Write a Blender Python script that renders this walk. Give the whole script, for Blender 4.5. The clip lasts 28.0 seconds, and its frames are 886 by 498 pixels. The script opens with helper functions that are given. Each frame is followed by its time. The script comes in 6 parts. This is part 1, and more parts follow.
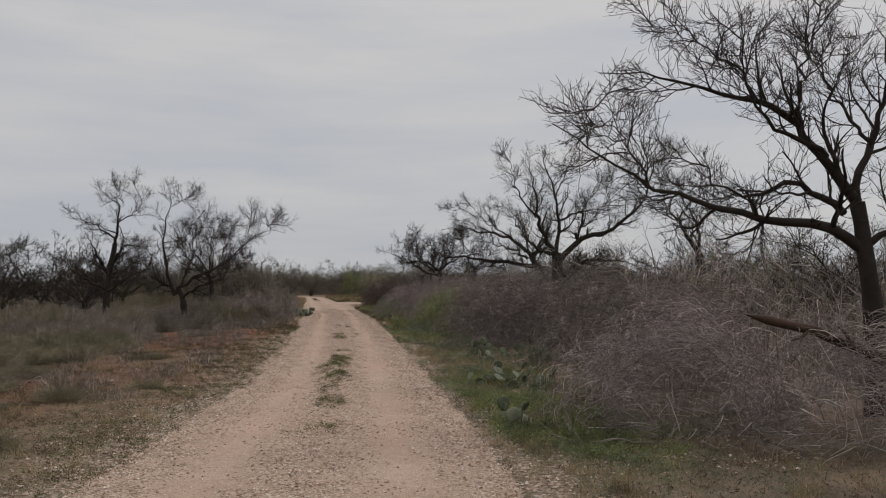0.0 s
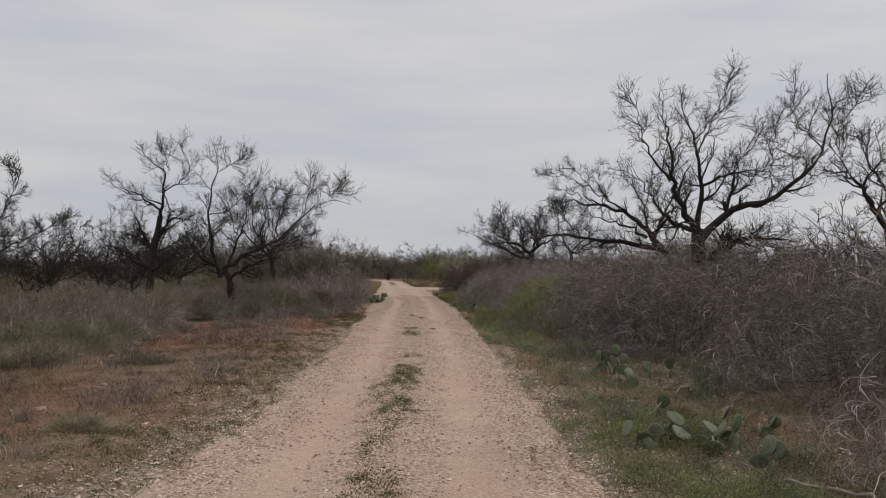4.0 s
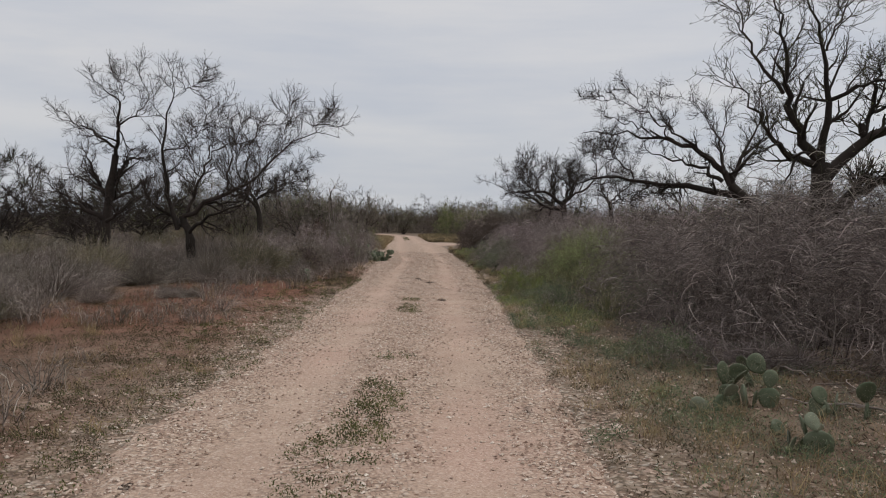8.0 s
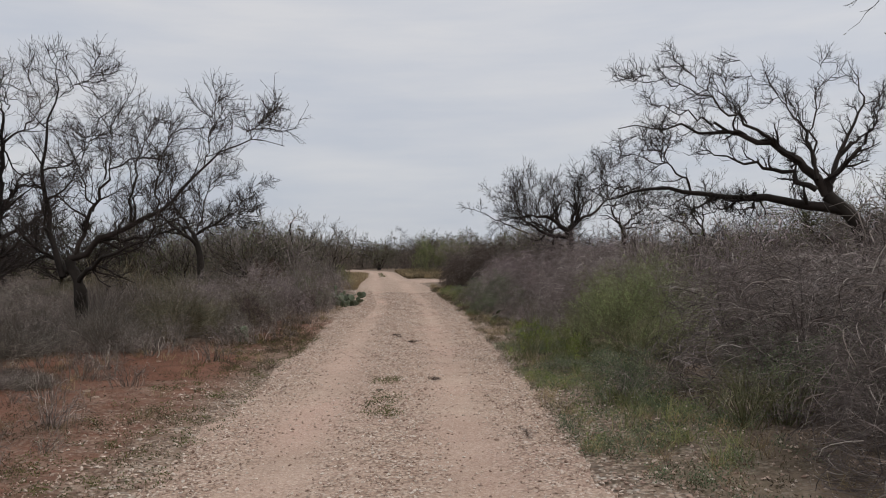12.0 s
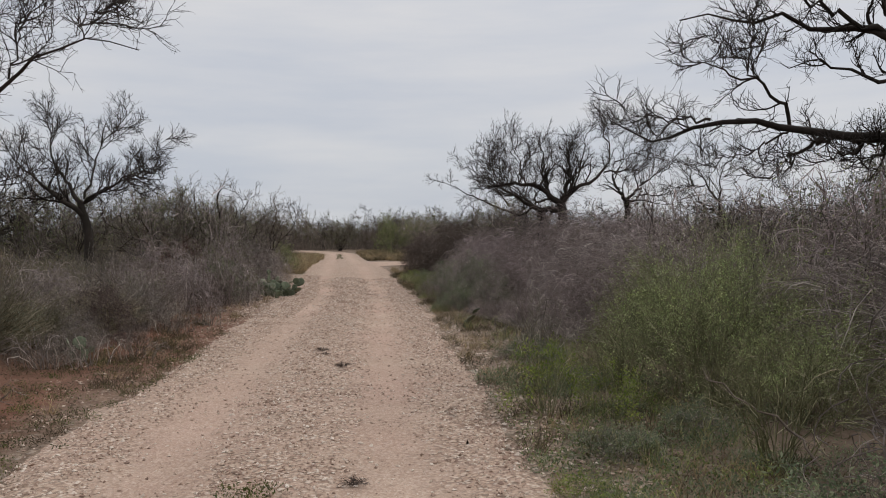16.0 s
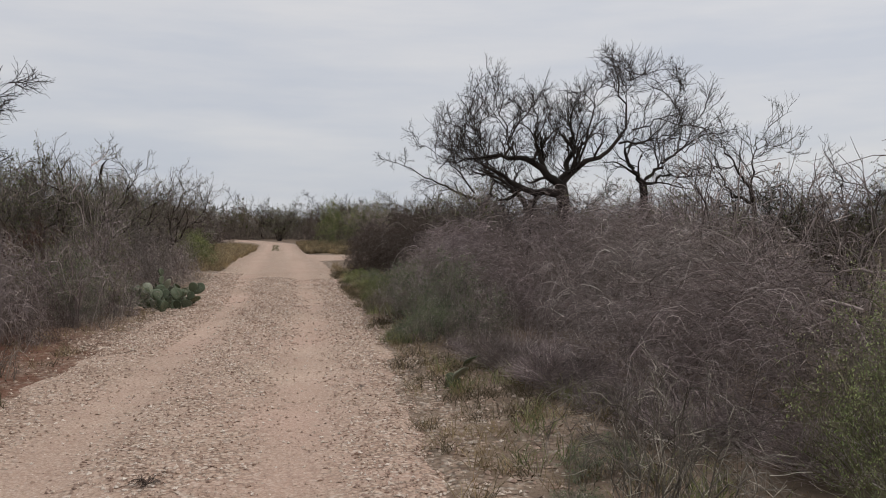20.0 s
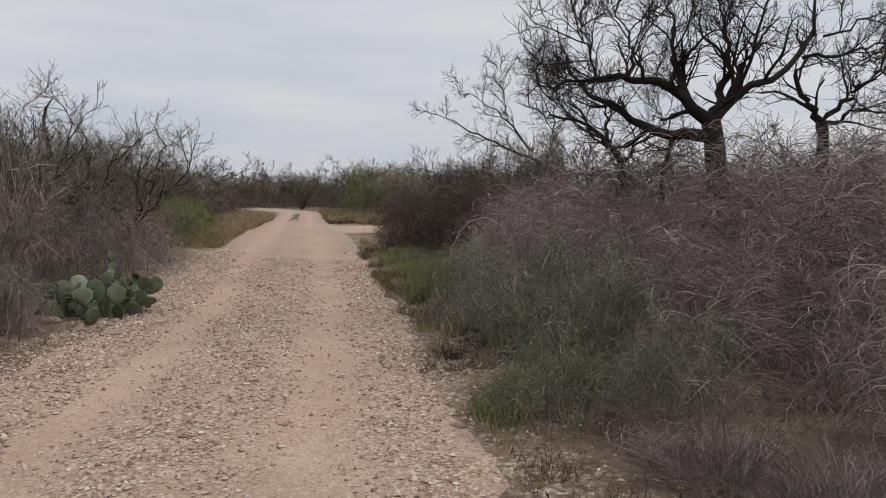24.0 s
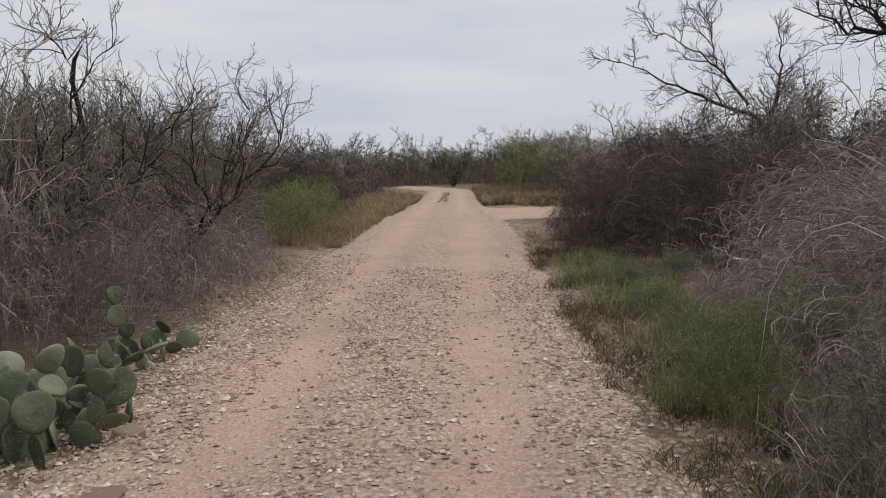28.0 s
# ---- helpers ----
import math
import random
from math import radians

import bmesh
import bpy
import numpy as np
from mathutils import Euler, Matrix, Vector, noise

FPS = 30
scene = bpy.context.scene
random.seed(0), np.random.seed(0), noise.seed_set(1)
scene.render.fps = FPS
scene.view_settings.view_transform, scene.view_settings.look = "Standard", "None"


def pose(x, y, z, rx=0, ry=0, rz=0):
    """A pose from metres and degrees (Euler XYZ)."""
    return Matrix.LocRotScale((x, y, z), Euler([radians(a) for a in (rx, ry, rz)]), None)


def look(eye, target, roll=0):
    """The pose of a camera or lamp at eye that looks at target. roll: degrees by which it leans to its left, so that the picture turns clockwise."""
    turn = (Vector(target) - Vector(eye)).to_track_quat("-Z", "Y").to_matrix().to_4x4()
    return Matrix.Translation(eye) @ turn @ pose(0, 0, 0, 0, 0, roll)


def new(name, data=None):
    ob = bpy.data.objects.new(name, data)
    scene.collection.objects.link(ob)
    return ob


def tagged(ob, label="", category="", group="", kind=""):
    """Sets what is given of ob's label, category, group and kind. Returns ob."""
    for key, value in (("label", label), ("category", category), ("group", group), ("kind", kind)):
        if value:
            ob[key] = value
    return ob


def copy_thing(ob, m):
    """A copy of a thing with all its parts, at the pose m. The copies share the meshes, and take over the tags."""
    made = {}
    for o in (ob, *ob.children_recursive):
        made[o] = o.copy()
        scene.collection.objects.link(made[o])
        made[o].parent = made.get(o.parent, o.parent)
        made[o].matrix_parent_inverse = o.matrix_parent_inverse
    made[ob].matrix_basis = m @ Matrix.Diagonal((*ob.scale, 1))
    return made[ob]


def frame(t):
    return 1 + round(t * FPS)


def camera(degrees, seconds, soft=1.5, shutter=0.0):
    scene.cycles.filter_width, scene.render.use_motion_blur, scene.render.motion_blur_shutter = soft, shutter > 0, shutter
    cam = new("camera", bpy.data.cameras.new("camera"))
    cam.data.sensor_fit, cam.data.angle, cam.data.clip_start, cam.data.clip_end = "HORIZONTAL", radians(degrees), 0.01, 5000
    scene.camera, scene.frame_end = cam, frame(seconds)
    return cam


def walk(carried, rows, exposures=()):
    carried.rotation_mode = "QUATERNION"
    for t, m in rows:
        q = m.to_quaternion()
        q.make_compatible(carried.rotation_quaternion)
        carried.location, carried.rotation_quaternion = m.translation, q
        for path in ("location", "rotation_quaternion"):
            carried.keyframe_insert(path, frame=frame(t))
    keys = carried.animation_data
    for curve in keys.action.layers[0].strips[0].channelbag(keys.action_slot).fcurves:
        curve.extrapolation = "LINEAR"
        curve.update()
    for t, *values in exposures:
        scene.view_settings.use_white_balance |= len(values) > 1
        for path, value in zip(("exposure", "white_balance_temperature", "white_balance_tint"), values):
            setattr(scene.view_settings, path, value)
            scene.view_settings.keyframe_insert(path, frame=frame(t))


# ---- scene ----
cam = camera(58.1, 28.0, soft=1.0)
PATH = [
    (0, (0.029, -0.016, 1.488), (0.027, 1.982, 1.574), -0.5),
    (0.5, (-0.058, 0.776, 1.5), (-0.299, 2.758, 1.618), -0.4),
    (1, (-0.096, 1.463, 1.481), (-0.362, 3.442, 1.598), -0.3),
    (1.5, (-0.132, 2.189, 1.501), (-0.426, 4.164, 1.608), -0.1),
    (2, (-0.204, 2.888, 1.551), (-0.52, 4.862, 1.61), -1.2),
    (2.5, (-0.283, 3.591, 1.55), (-0.624, 5.561, 1.604), -0.9),
    (4.5, (-0.664, 6.41, 1.379), (-0.831, 8.403, 1.424), 0.7),
    (5, (-0.813, 7.098, 1.369), (-0.942, 9.094, 1.376), 0.4),
    (5.5, (-0.824, 7.76, 1.347), (-0.765, 9.759, 1.308), 1.0),
    (6, (-0.895, 8.473, 1.365), (-0.836, 10.471, 1.297), 0.1),
    (6.5, (-0.854, 9.167, 1.346), (-0.762, 11.164, 1.274), 0.9),
    (7, (-0.892, 9.864, 1.337), (-0.905, 11.862, 1.257), 0.3),
    (7.5, (-0.876, 10.61, 1.332), (-0.984, 12.605, 1.245), 0.2),
    (8, (-0.914, 11.307, 1.333), (-1.166, 13.29, 1.269), 0.7),
    (8.5, (-0.916, 11.987, 1.333), (-1.131, 13.974, 1.268), 1.0),
    (9, (-0.989, 12.662, 1.352), (-1.17, 14.653, 1.297), 0.9),
    (9.5, (-1.141, 13.354, 1.344), (-1.348, 15.343, 1.299), 0.4),
    (10, (-1.335, 14.11, 1.342), (-1.686, 16.079, 1.307), 0.2),
    (10.5, (-1.506, 14.822, 1.337), (-1.892, 16.783, 1.265), -0.6),
    (11, (-1.627, 15.532, 1.34), (-2.201, 17.448, 1.303), -1.5),
    (11.5, (-1.692, 16.202, 1.372), (-2.068, 18.167, 1.369), -1.4),
    (12, (-1.801, 16.877, 1.374), (-1.995, 18.868, 1.393), -0.9),
    (12.5, (-1.965, 17.543, 1.381), (-2.106, 19.538, 1.379), -1.3),
    (14.5, (-2.137, 20.193, 1.277), (-2.15, 22.192, 1.224), -0.6),
    (15, (-2.124, 20.91, 1.253), (-2.142, 22.91, 1.202), -0.1),
    (15.5, (-2.15, 21.658, 1.267), (-2.305, 23.651, 1.216), -0.7),
    (16, (-2.116, 22.432, 1.265), (-2.232, 24.429, 1.237), -0.5),
    (16.5, (-2.145, 23.192, 1.266), (-2.268, 25.188, 1.233), -1.2),
    (17, (-2.18, 23.9, 1.277), (-2.113, 25.898, 1.257), -1.1),
    (17.5, (-2.273, 24.587, 1.288), (-2.246, 26.586, 1.239), -0.9),
    (18, (-2.384, 25.33, 1.246), (-2.387, 27.326, 1.13), 0.1),
    (18.5, (-2.419, 26.048, 1.265), (-2.443, 28.047, 1.187), 0.2),
    (19, (-2.457, 26.727, 1.274), (-2.449, 28.726, 1.219), 0.3),
    (19.5, (-2.518, 27.467, 1.244), (-2.454, 29.465, 1.18), 1.8),
    (20, (-2.646, 28.165, 1.28), (-2.63, 30.164, 1.228), 0.3),
    (20.5, (-2.801, 28.866, 1.248), (-2.817, 30.865, 1.174), 0.8),
    (21, (-2.974, 29.523, 1.284), (-3.014, 31.519, 1.177), -0.4),
    (21.5, (-3.085, 30.247, 1.3), (-3.106, 32.244, 1.204), 0.4),
    (22, (-3.182, 30.924, 1.312), (-3.246, 32.919, 1.187), 0.9),
    (22.5, (-3.245, 31.632, 1.299), (-3.346, 33.622, 1.121), 1.9),
    (24.5, (-3.496, 34.318, 1.207), (-3.542, 36.314, 1.088), -0.4),
    (25, (-3.672, 35.064, 1.214), (-3.863, 37.052, 1.104), -1.8),
    (25.5, (-3.802, 35.708, 1.219), (-3.925, 37.7, 1.094), 0.2),
    (26, (-3.924, 36.411, 1.235), (-4.049, 38.404, 1.125), -0.0),
    (26.5, (-4.018, 37.03, 1.248), (-4.133, 39.023, 1.125), -1.2),
    (27, (-4.112, 37.724, 1.246), (-4.327, 39.707, 1.11), -1.3),
    (27.5, (-4.22, 38.459, 1.263), (-4.569, 40.421, 1.095), -2.3),
    (28, (-4.338, 39.102, 1.286), (-4.767, 41.046, 1.09), -1.6),
]
walk(cam, [(t, look(eye, target, roll)) for t, eye, target, roll in PATH],
     exposures=[(0.0, -0.15, 6750, 10), (2.0, -0.05, 6750, 10), (5.0, 0.0, 6650, 10), (8.0, 0.04, 6550, 10), (11.0, 0.05, 6450, 10), (14.0, 0.1, 6500, 10), (23.0, 0.12, 6550, 10), (28.0, 0.2, 6500, 10)])

# ---- light ----
world = bpy.data.worlds.new("overcast_sky")
scene.world = world
world.use_nodes = True
SUN_EL, SUN_AZ = radians(48), radians(70)


def build_world():
    nt = world.node_tree
    nt.nodes.clear()
    N, L = nt.nodes.new, nt.links.new
    out, bg = N("ShaderNodeOutputWorld"), N("ShaderNodeBackground")
    sky = N("ShaderNodeTexSky")
    sky.sky_type, sky.sun_disc = "NISHITA", False
    sky.sun_elevation, sky.sun_rotation, sky.dust_density = SUN_EL, SUN_AZ, 3.0
    dim = N("ShaderNodeVectorMath")
    dim.operation = "SCALE"
    dim.inputs["Scale"].default_value = 0.12
    L(sky.outputs["Color"], dim.inputs[0])
    tc, sep = N("ShaderNodeTexCoord"), N("ShaderNodeSeparateXYZ")
    L(tc.outputs["Generated"], sep.inputs[0])
    # brightness of the cloud cover rises from the horizon to the zenith
    grad = N("ShaderNodeValToRGB")
    els = grad.color_ramp.elements
    els[0].position, els[0].color = 0.0, (0.54, 0.565, 0.60, 1)
    els[1].position, els[1].color = 1.0, (1.05, 1.055, 1.07, 1)
    for p, c in ((0.06, (0.56, 0.575, 0.605)), (0.16, (0.585, 0.59, 0.61)), (0.34, (0.62, 0.622, 0.635)), (0.55, (0.85, 0.852, 0.865))):
        e = els.new(p)
        e.color = (*c, 1)
    L(sep.outputs["Z"], grad.inputs[0])
    # long soft streaks of cloud
    mp = N("ShaderNodeMapping")
    mp.inputs["Scale"].default_value = (1.3, 2.2, 9.0)
    mp.inputs["Rotation"].default_value = (0.05, 0.12, 0.3)
    L(tc.outputs["Generated"], mp.inputs[0])
    nz = N("ShaderNodeTexNoise")
    nz.inputs["Scale"].default_value, nz.inputs["Detail"].default_value, nz.inputs["Roughness"].default_value = 1.9, 6, 0.55
    L(mp.outputs[0], nz.inputs["Vector"])
    cr = N("ShaderNodeValToRGB")
    cr.color_ramp.elements[0].position, cr.color_ramp.elements[0].color = 0.36, (0.885, 0.92, 0.985, 1)
    cr.color_ramp.elements[1].position, cr.color_ramp.elements[1].color = 0.66, (1.075, 1.065, 1.06, 1)
    L(nz.outputs["Fac"], cr.inputs[0])
    mul = N("ShaderNodeMixRGB")
    mul.blend_type = "MULTIPLY"
    mul.inputs[0].default_value = 1.0
    L(grad.outputs[0], mul.inputs[1])
    L(cr.outputs[0], mul.inputs[2])
    mix = N("ShaderNodeMixRGB")
    mix.inputs[0].default_value = 0.90
    L(dim.outputs[0], mix.inputs[1])
    L(mul.outputs[0], mix.inputs[2])
    L(mix.outputs[0], bg.inputs["Color"])
    bg.inputs["Strength"].default_value = 1.0
    L(bg.outputs[0], out.inputs[0])


build_world()
sun = new("sun", bpy.data.lights.new("sun", "SUN"))
sun.data.energy, sun.data.angle, sun.data.color = 0.85, radians(20), (1.0, 0.965, 0.91)
sun.matrix_world = look((0, 0, 50), (-50 * math.sin(SUN_AZ) * math.cos(SUN_EL), -50 * math.cos(SUN_AZ) * math.cos(SUN_EL), 50 - 50 * math.sin(SUN_EL)))
scene.view_settings.exposure = 0.0

# ---- materials ----
RNG = np.random.default_rng(7)


class Mat:
    """A small builder of node materials."""

    def __init__(self, name, rough=0.85, spec=0.2):
        self.m = bpy.data.materials.new(name)
        self.m.use_nodes = True
        self.t = self.m.node_tree
        self.b = self.t.nodes["Principled BSDF"]
        self.b.inputs["Roughness"].default_value = rough
        self.b.inputs["Specular IOR Level"].default_value = spec
        self.co = self.n("ShaderNodeTexCoord").outputs["Object"]
        self.h = None

    def n(self, kind, **kw):
        node = self.t.nodes.new(kind)
        for k, v in kw.items():
            node.inputs[k].default_value = v
        return node

    def link(self, a, b):
        self.t.links.new(a, b)

    def noise(self, scale, detail=4, rough=0.6, stretch=None):
        nz = self.n("ShaderNodeTexNoise", Scale=scale, Detail=detail, Roughness=rough)
        co = self.co
        if stretch:
            mp = self.n("ShaderNodeMapping", Scale=stretch)
            self.link(co, mp.inputs[0])
            co = mp.outputs[0]
        self.link(co, nz.inputs["Vector"])
        return nz.outputs["Fac"]

    def cells(self, scale, out="Color", feature="F1"):
        v = self.n("ShaderNodeTexVoronoi", Scale=scale)
        v.feature = feature
        self.link(self.co, v.inputs["Vector"])
        return v.outputs[out]

    def ramp(self, fac, *stops):
        r = self.n("ShaderNodeValToRGB")
        e = r.color_ramp.elements
        while len(e) < len(stops):
            e.new(0.5)
        for el, (p, c) in zip(e, stops):
            el.position, el.color = p, (*((c, c, c) if isinstance(c, (int, float)) else c), 1)
        self.link(fac, r.inputs[0])
        return r.outputs[0]

    def mix(self, fac, a, b, how="MIX"):
        m = self.n("ShaderNodeMixRGB")
        m.blend_type = how
        for sock, v in zip(m.inputs, (fac, a, b)):
            if isinstance(v, tuple):
                sock.default_value = (*v, 1)
            elif isinstance(v, (int, float)):
                sock.default_value = v
            else:
                self.link(v, sock)
        return m.outputs[0]

    def attr(self, name):
        a = self.n("ShaderNodeAttribute")
        a.attribute_name = name
        return a.outputs["Fac"]

    def island(self):
        return self.n("ShaderNodeNewGeometry").outputs["Random Per Island"]

    def each(self):
        return self.n("ShaderNodeObjectInfo").outputs["Random"]

    def bump(self, height, dist, strength=1.0):
        b = self.n("ShaderNodeBump", Strength=strength, Distance=dist)
        self.link(height, b.inputs["Height"])
        if self.h:
            self.link(self.h, b.inputs["Normal"])
        self.h = b.outputs[0]
        self.link(self.h, self.b.inputs["Normal"])
        return self

    def colour(self, c):
        if isinstance(c, tuple):
            self.b.inputs["Base Color"].default_value = (*c, 1)
        else:
            self.link(c, self.b.inputs["Base Color"])
        return self


def wood(name, dark, light, pale=None, pale_from=0.85, scale=8, spread=1.0):
    """Bark: every twig has a tone of its own between dark and light, a few are bleached."""
    m = Mat(name)
    tone = m.mix(0.35, m.ramp(m.island(), (0.0, 0.5 - 0.5 * spread), (0.6, 0.34), (1.0, 0.5 + 0.5 * spread)), m.ramp(m.noise(scale, 5, 0.7), (0.3, 0.0), (0.7, 1.0)))
    c = m.mix(tone, dark, light)
    if pale:
        c = m.mix(m.ramp(m.island(), (pale_from, 0.0), (min(pale_from + 0.12, 0.999), 1.0)), c, pale)
    c = m.mix(1.0, c, m.ramp(m.each(), (0.0, (0.72, 0.68, 0.66)), (0.35, (0.98, 0.99, 0.93)), (0.7, (1.03, 0.99, 0.99)), (1.0, (1.2, 1.15, 1.13))), "MULTIPLY")
    c = m.mix(1.0, c, m.ramp(m.noise(1.7, 3, 0.6), (0.32, (0.60, 0.56, 0.52)), (0.5, 1.0), (0.68, (1.32, 1.3, 1.32))), "MULTIPLY")
    m.colour(c).bump(m.noise(60, 4, 0.7, (1, 1, 0.25)), 0.006, 0.6)
    return m.m


BARK = wood("mesquite_bark", (0.016, 0.0125, 0.0105), (0.06, 0.048, 0.04))
BARK_DRY = wood("dead_wood", (0.03, 0.018, 0.012), (0.11, 0.068, 0.048))
TWIG_TREE = wood("tree_twig", (0.015, 0.0115, 0.010), (0.055, 0.043, 0.037))
TWIG_GREEN = wood("budding_twig", (0.02, 0.018, 0.012), (0.075, 0.068, 0.04))
TWIG_FRESH = wood("green_twig", (0.07, 0.072, 0.036), (0.30, 0.295, 0.16), (0.5, 0.46, 0.32), 0.85)
TWIG_HAZE = wood("distant_twig", (0.055, 0.046, 0.038), (0.28, 0.24, 0.20), (0.29, 0.25, 0.21), 0.92)
TWIG_BROWN = wood("thicket_twig", (0.068, 0.054, 0.052), (0.56, 0.468, 0.452), (0.72, 0.65, 0.61), 0.90)
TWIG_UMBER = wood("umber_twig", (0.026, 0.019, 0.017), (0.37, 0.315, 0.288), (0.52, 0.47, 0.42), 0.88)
TWIG_MOUSE = wood("grey_brown_twig", (0.066, 0.055, 0.052), (0.50, 0.43, 0.405), (0.58, 0.52, 0.46), 0.86)
TWIG_DARK = wood("dark_twig", (0.045, 0.034, 0.030), (0.19, 0.145, 0.125), (0.36, 0.31, 0.27), 0.90)
TWIG_GREY = wood("grey_twig", (0.075, 0.063, 0.055), (0.42, 0.362, 0.32), (0.58, 0.525, 0.46), 0.82)
TWIG_STRAW = wood("straw_twig", (0.07, 0.056, 0.034), (0.30, 0.25, 0.16), (0.48, 0.42, 0.29), 0.85)
TWIG_OLIVE = wood("olive_twig", (0.075, 0.068, 0.042), (0.42, 0.375, 0.25), (0.46, 0.42, 0.31), 0.86)
TWIG_PALE = wood("bleached_twig", (0.13, 0.105, 0.085), (0.34, 0.295, 0.245))
TWIG_RED = wood("russet_twig", (0.07, 0.035, 0.025), (0.19, 0.10, 0.075), (0.3, 0.22, 0.17), 0.9)


def leafy(name, a, b, c3, rough=0.6):
    m = Mat(name, rough, 0.3)
    c = m.ramp(m.island(), (0.0, a), (0.5, b), (1.0, c3))
    c = m.mix(1.0, c, m.ramp(m.noise(3.0, 3), (0.32, (0.55, 0.5, 0.5)), (0.5, 1.0), (0.68, (1.45, 1.35, 1.2))), "MULTIPLY")
    m.colour(c)
    # thin leaves let part of the light through
    thin, both = m.n("ShaderNodeBsdfTranslucent"), m.n("ShaderNodeMixShader", Fac=0.38)
    m.link(c, thin.inputs["Color"])
    m.link(m.b.outputs[0], both.inputs[1])
    m.link(thin.outputs[0], both.inputs[2])
    m.link(both.outputs[0], m.t.nodes["Material Output"].inputs["Surface"])
    return m.m


LEAF_OLIVE = leafy("olive_leaf", (0.045, 0.055, 0.018), (0.085, 0.10, 0.03), (0.15, 0.15, 0.05))
LEAF_GREEN = leafy("green_leaf", (0.18, 0.24, 0.09), (0.35, 0.43, 0.18), (0.54, 0.60, 0.30))
LEAF_COOL = leafy("cool_green_leaf", (0.075, 0.105, 0.055), (0.145, 0.185, 0.10), (0.27, 0.30, 0.185))
LEAF_LUSH = leafy("lush_leaf", (0.08, 0.108, 0.034), (0.155, 0.195, 0.062), (0.29, 0.31, 0.13))
LEAF_BRIGHT = leafy("bright_leaf", (0.11, 0.17, 0.025), (0.21, 0.27, 0.05), (0.34, 0.37, 0.11))
LEAF_GREY = leafy("sage_leaf", (0.085, 0.10, 0.065), (0.155, 0.175, 0.115), (0.25, 0.26, 0.185))
GRASS_DRY = leafy("dry_grass", (0.17, 0.12, 0.065), (0.30, 0.23, 0.135), (0.42, 0.35, 0.22), 0.8)
GRASS_GREEN = leafy("green_grass", (0.10, 0.12, 0.045), (0.20, 0.225, 0.095), (0.38, 0.36, 0.19))
WEED_BROWN = leafy("brown_weed", (0.05, 0.042, 0.024), (0.10, 0.082, 0.045), (0.17, 0.14, 0.085), 0.85)
LITTER = leafy("leaf_litter", (0.07, 0.05, 0.035), (0.14, 0.10, 0.07), (0.24, 0.19, 0.13), 0.9)


def gravel_tones(m, scale):
    return m.ramp(m.cells(scale), (0.05, (0.20, 0.13, 0.095)), (0.35, (0.40, 0.285, 0.21)), (0.65, (0.55, 0.43, 0.33)), (0.95, (0.74, 0.65, 0.55)))


def road_material():
    m = Mat("gravel_road", 0.92, 0.15)
    coarse = m.attr("coarse")
    dust = m.mix(m.ramp(m.noise(0.9, 6, 0.65), (0.36, 0), (0.66, 1)), (0.335, 0.228, 0.172), (0.48, 0.352, 0.272))
    dust = m.mix(m.ramp(m.noise(0.4, 5), (0.40, 0), (0.66, 0.8)), dust, (0.45, 0.285, 0.225))
    fine = m.mix(0.35, dust, gravel_tones(m, 80))
    dust = m.mix(0.45, dust, (0.29, 0.19, 0.14))
    stones = m.mix(0.62, dust, gravel_tones(m, 36))
    gaps = m.ramp(m.cells(36, "Distance"), (0.0, 1.12), (0.45, 0.97), (0.8, 0.5))
    stones = m.mix(1.0, stones, gaps, "MULTIPLY")
    patch = m.mix(1.0, coarse, m.ramp(m.noise(3.2, 6, 0.75), (0.34, 0.1), (0.60, 1.3)), "MULTIPLY")
    c = m.mix(patch, fine, stones)
    c = m.mix(m.ramp(m.noise(18, 7, 0.75), (0.55, 0), (0.66, 0.5)), c, (0.22, 0.15, 0.115))
    m.colour(c)
    m.bump(m.cells(36, "Distance"), 0.014, 0.5)
    m.bump(m.noise(45, 5, 0.7), 0.010, 0.8)
    return m.m


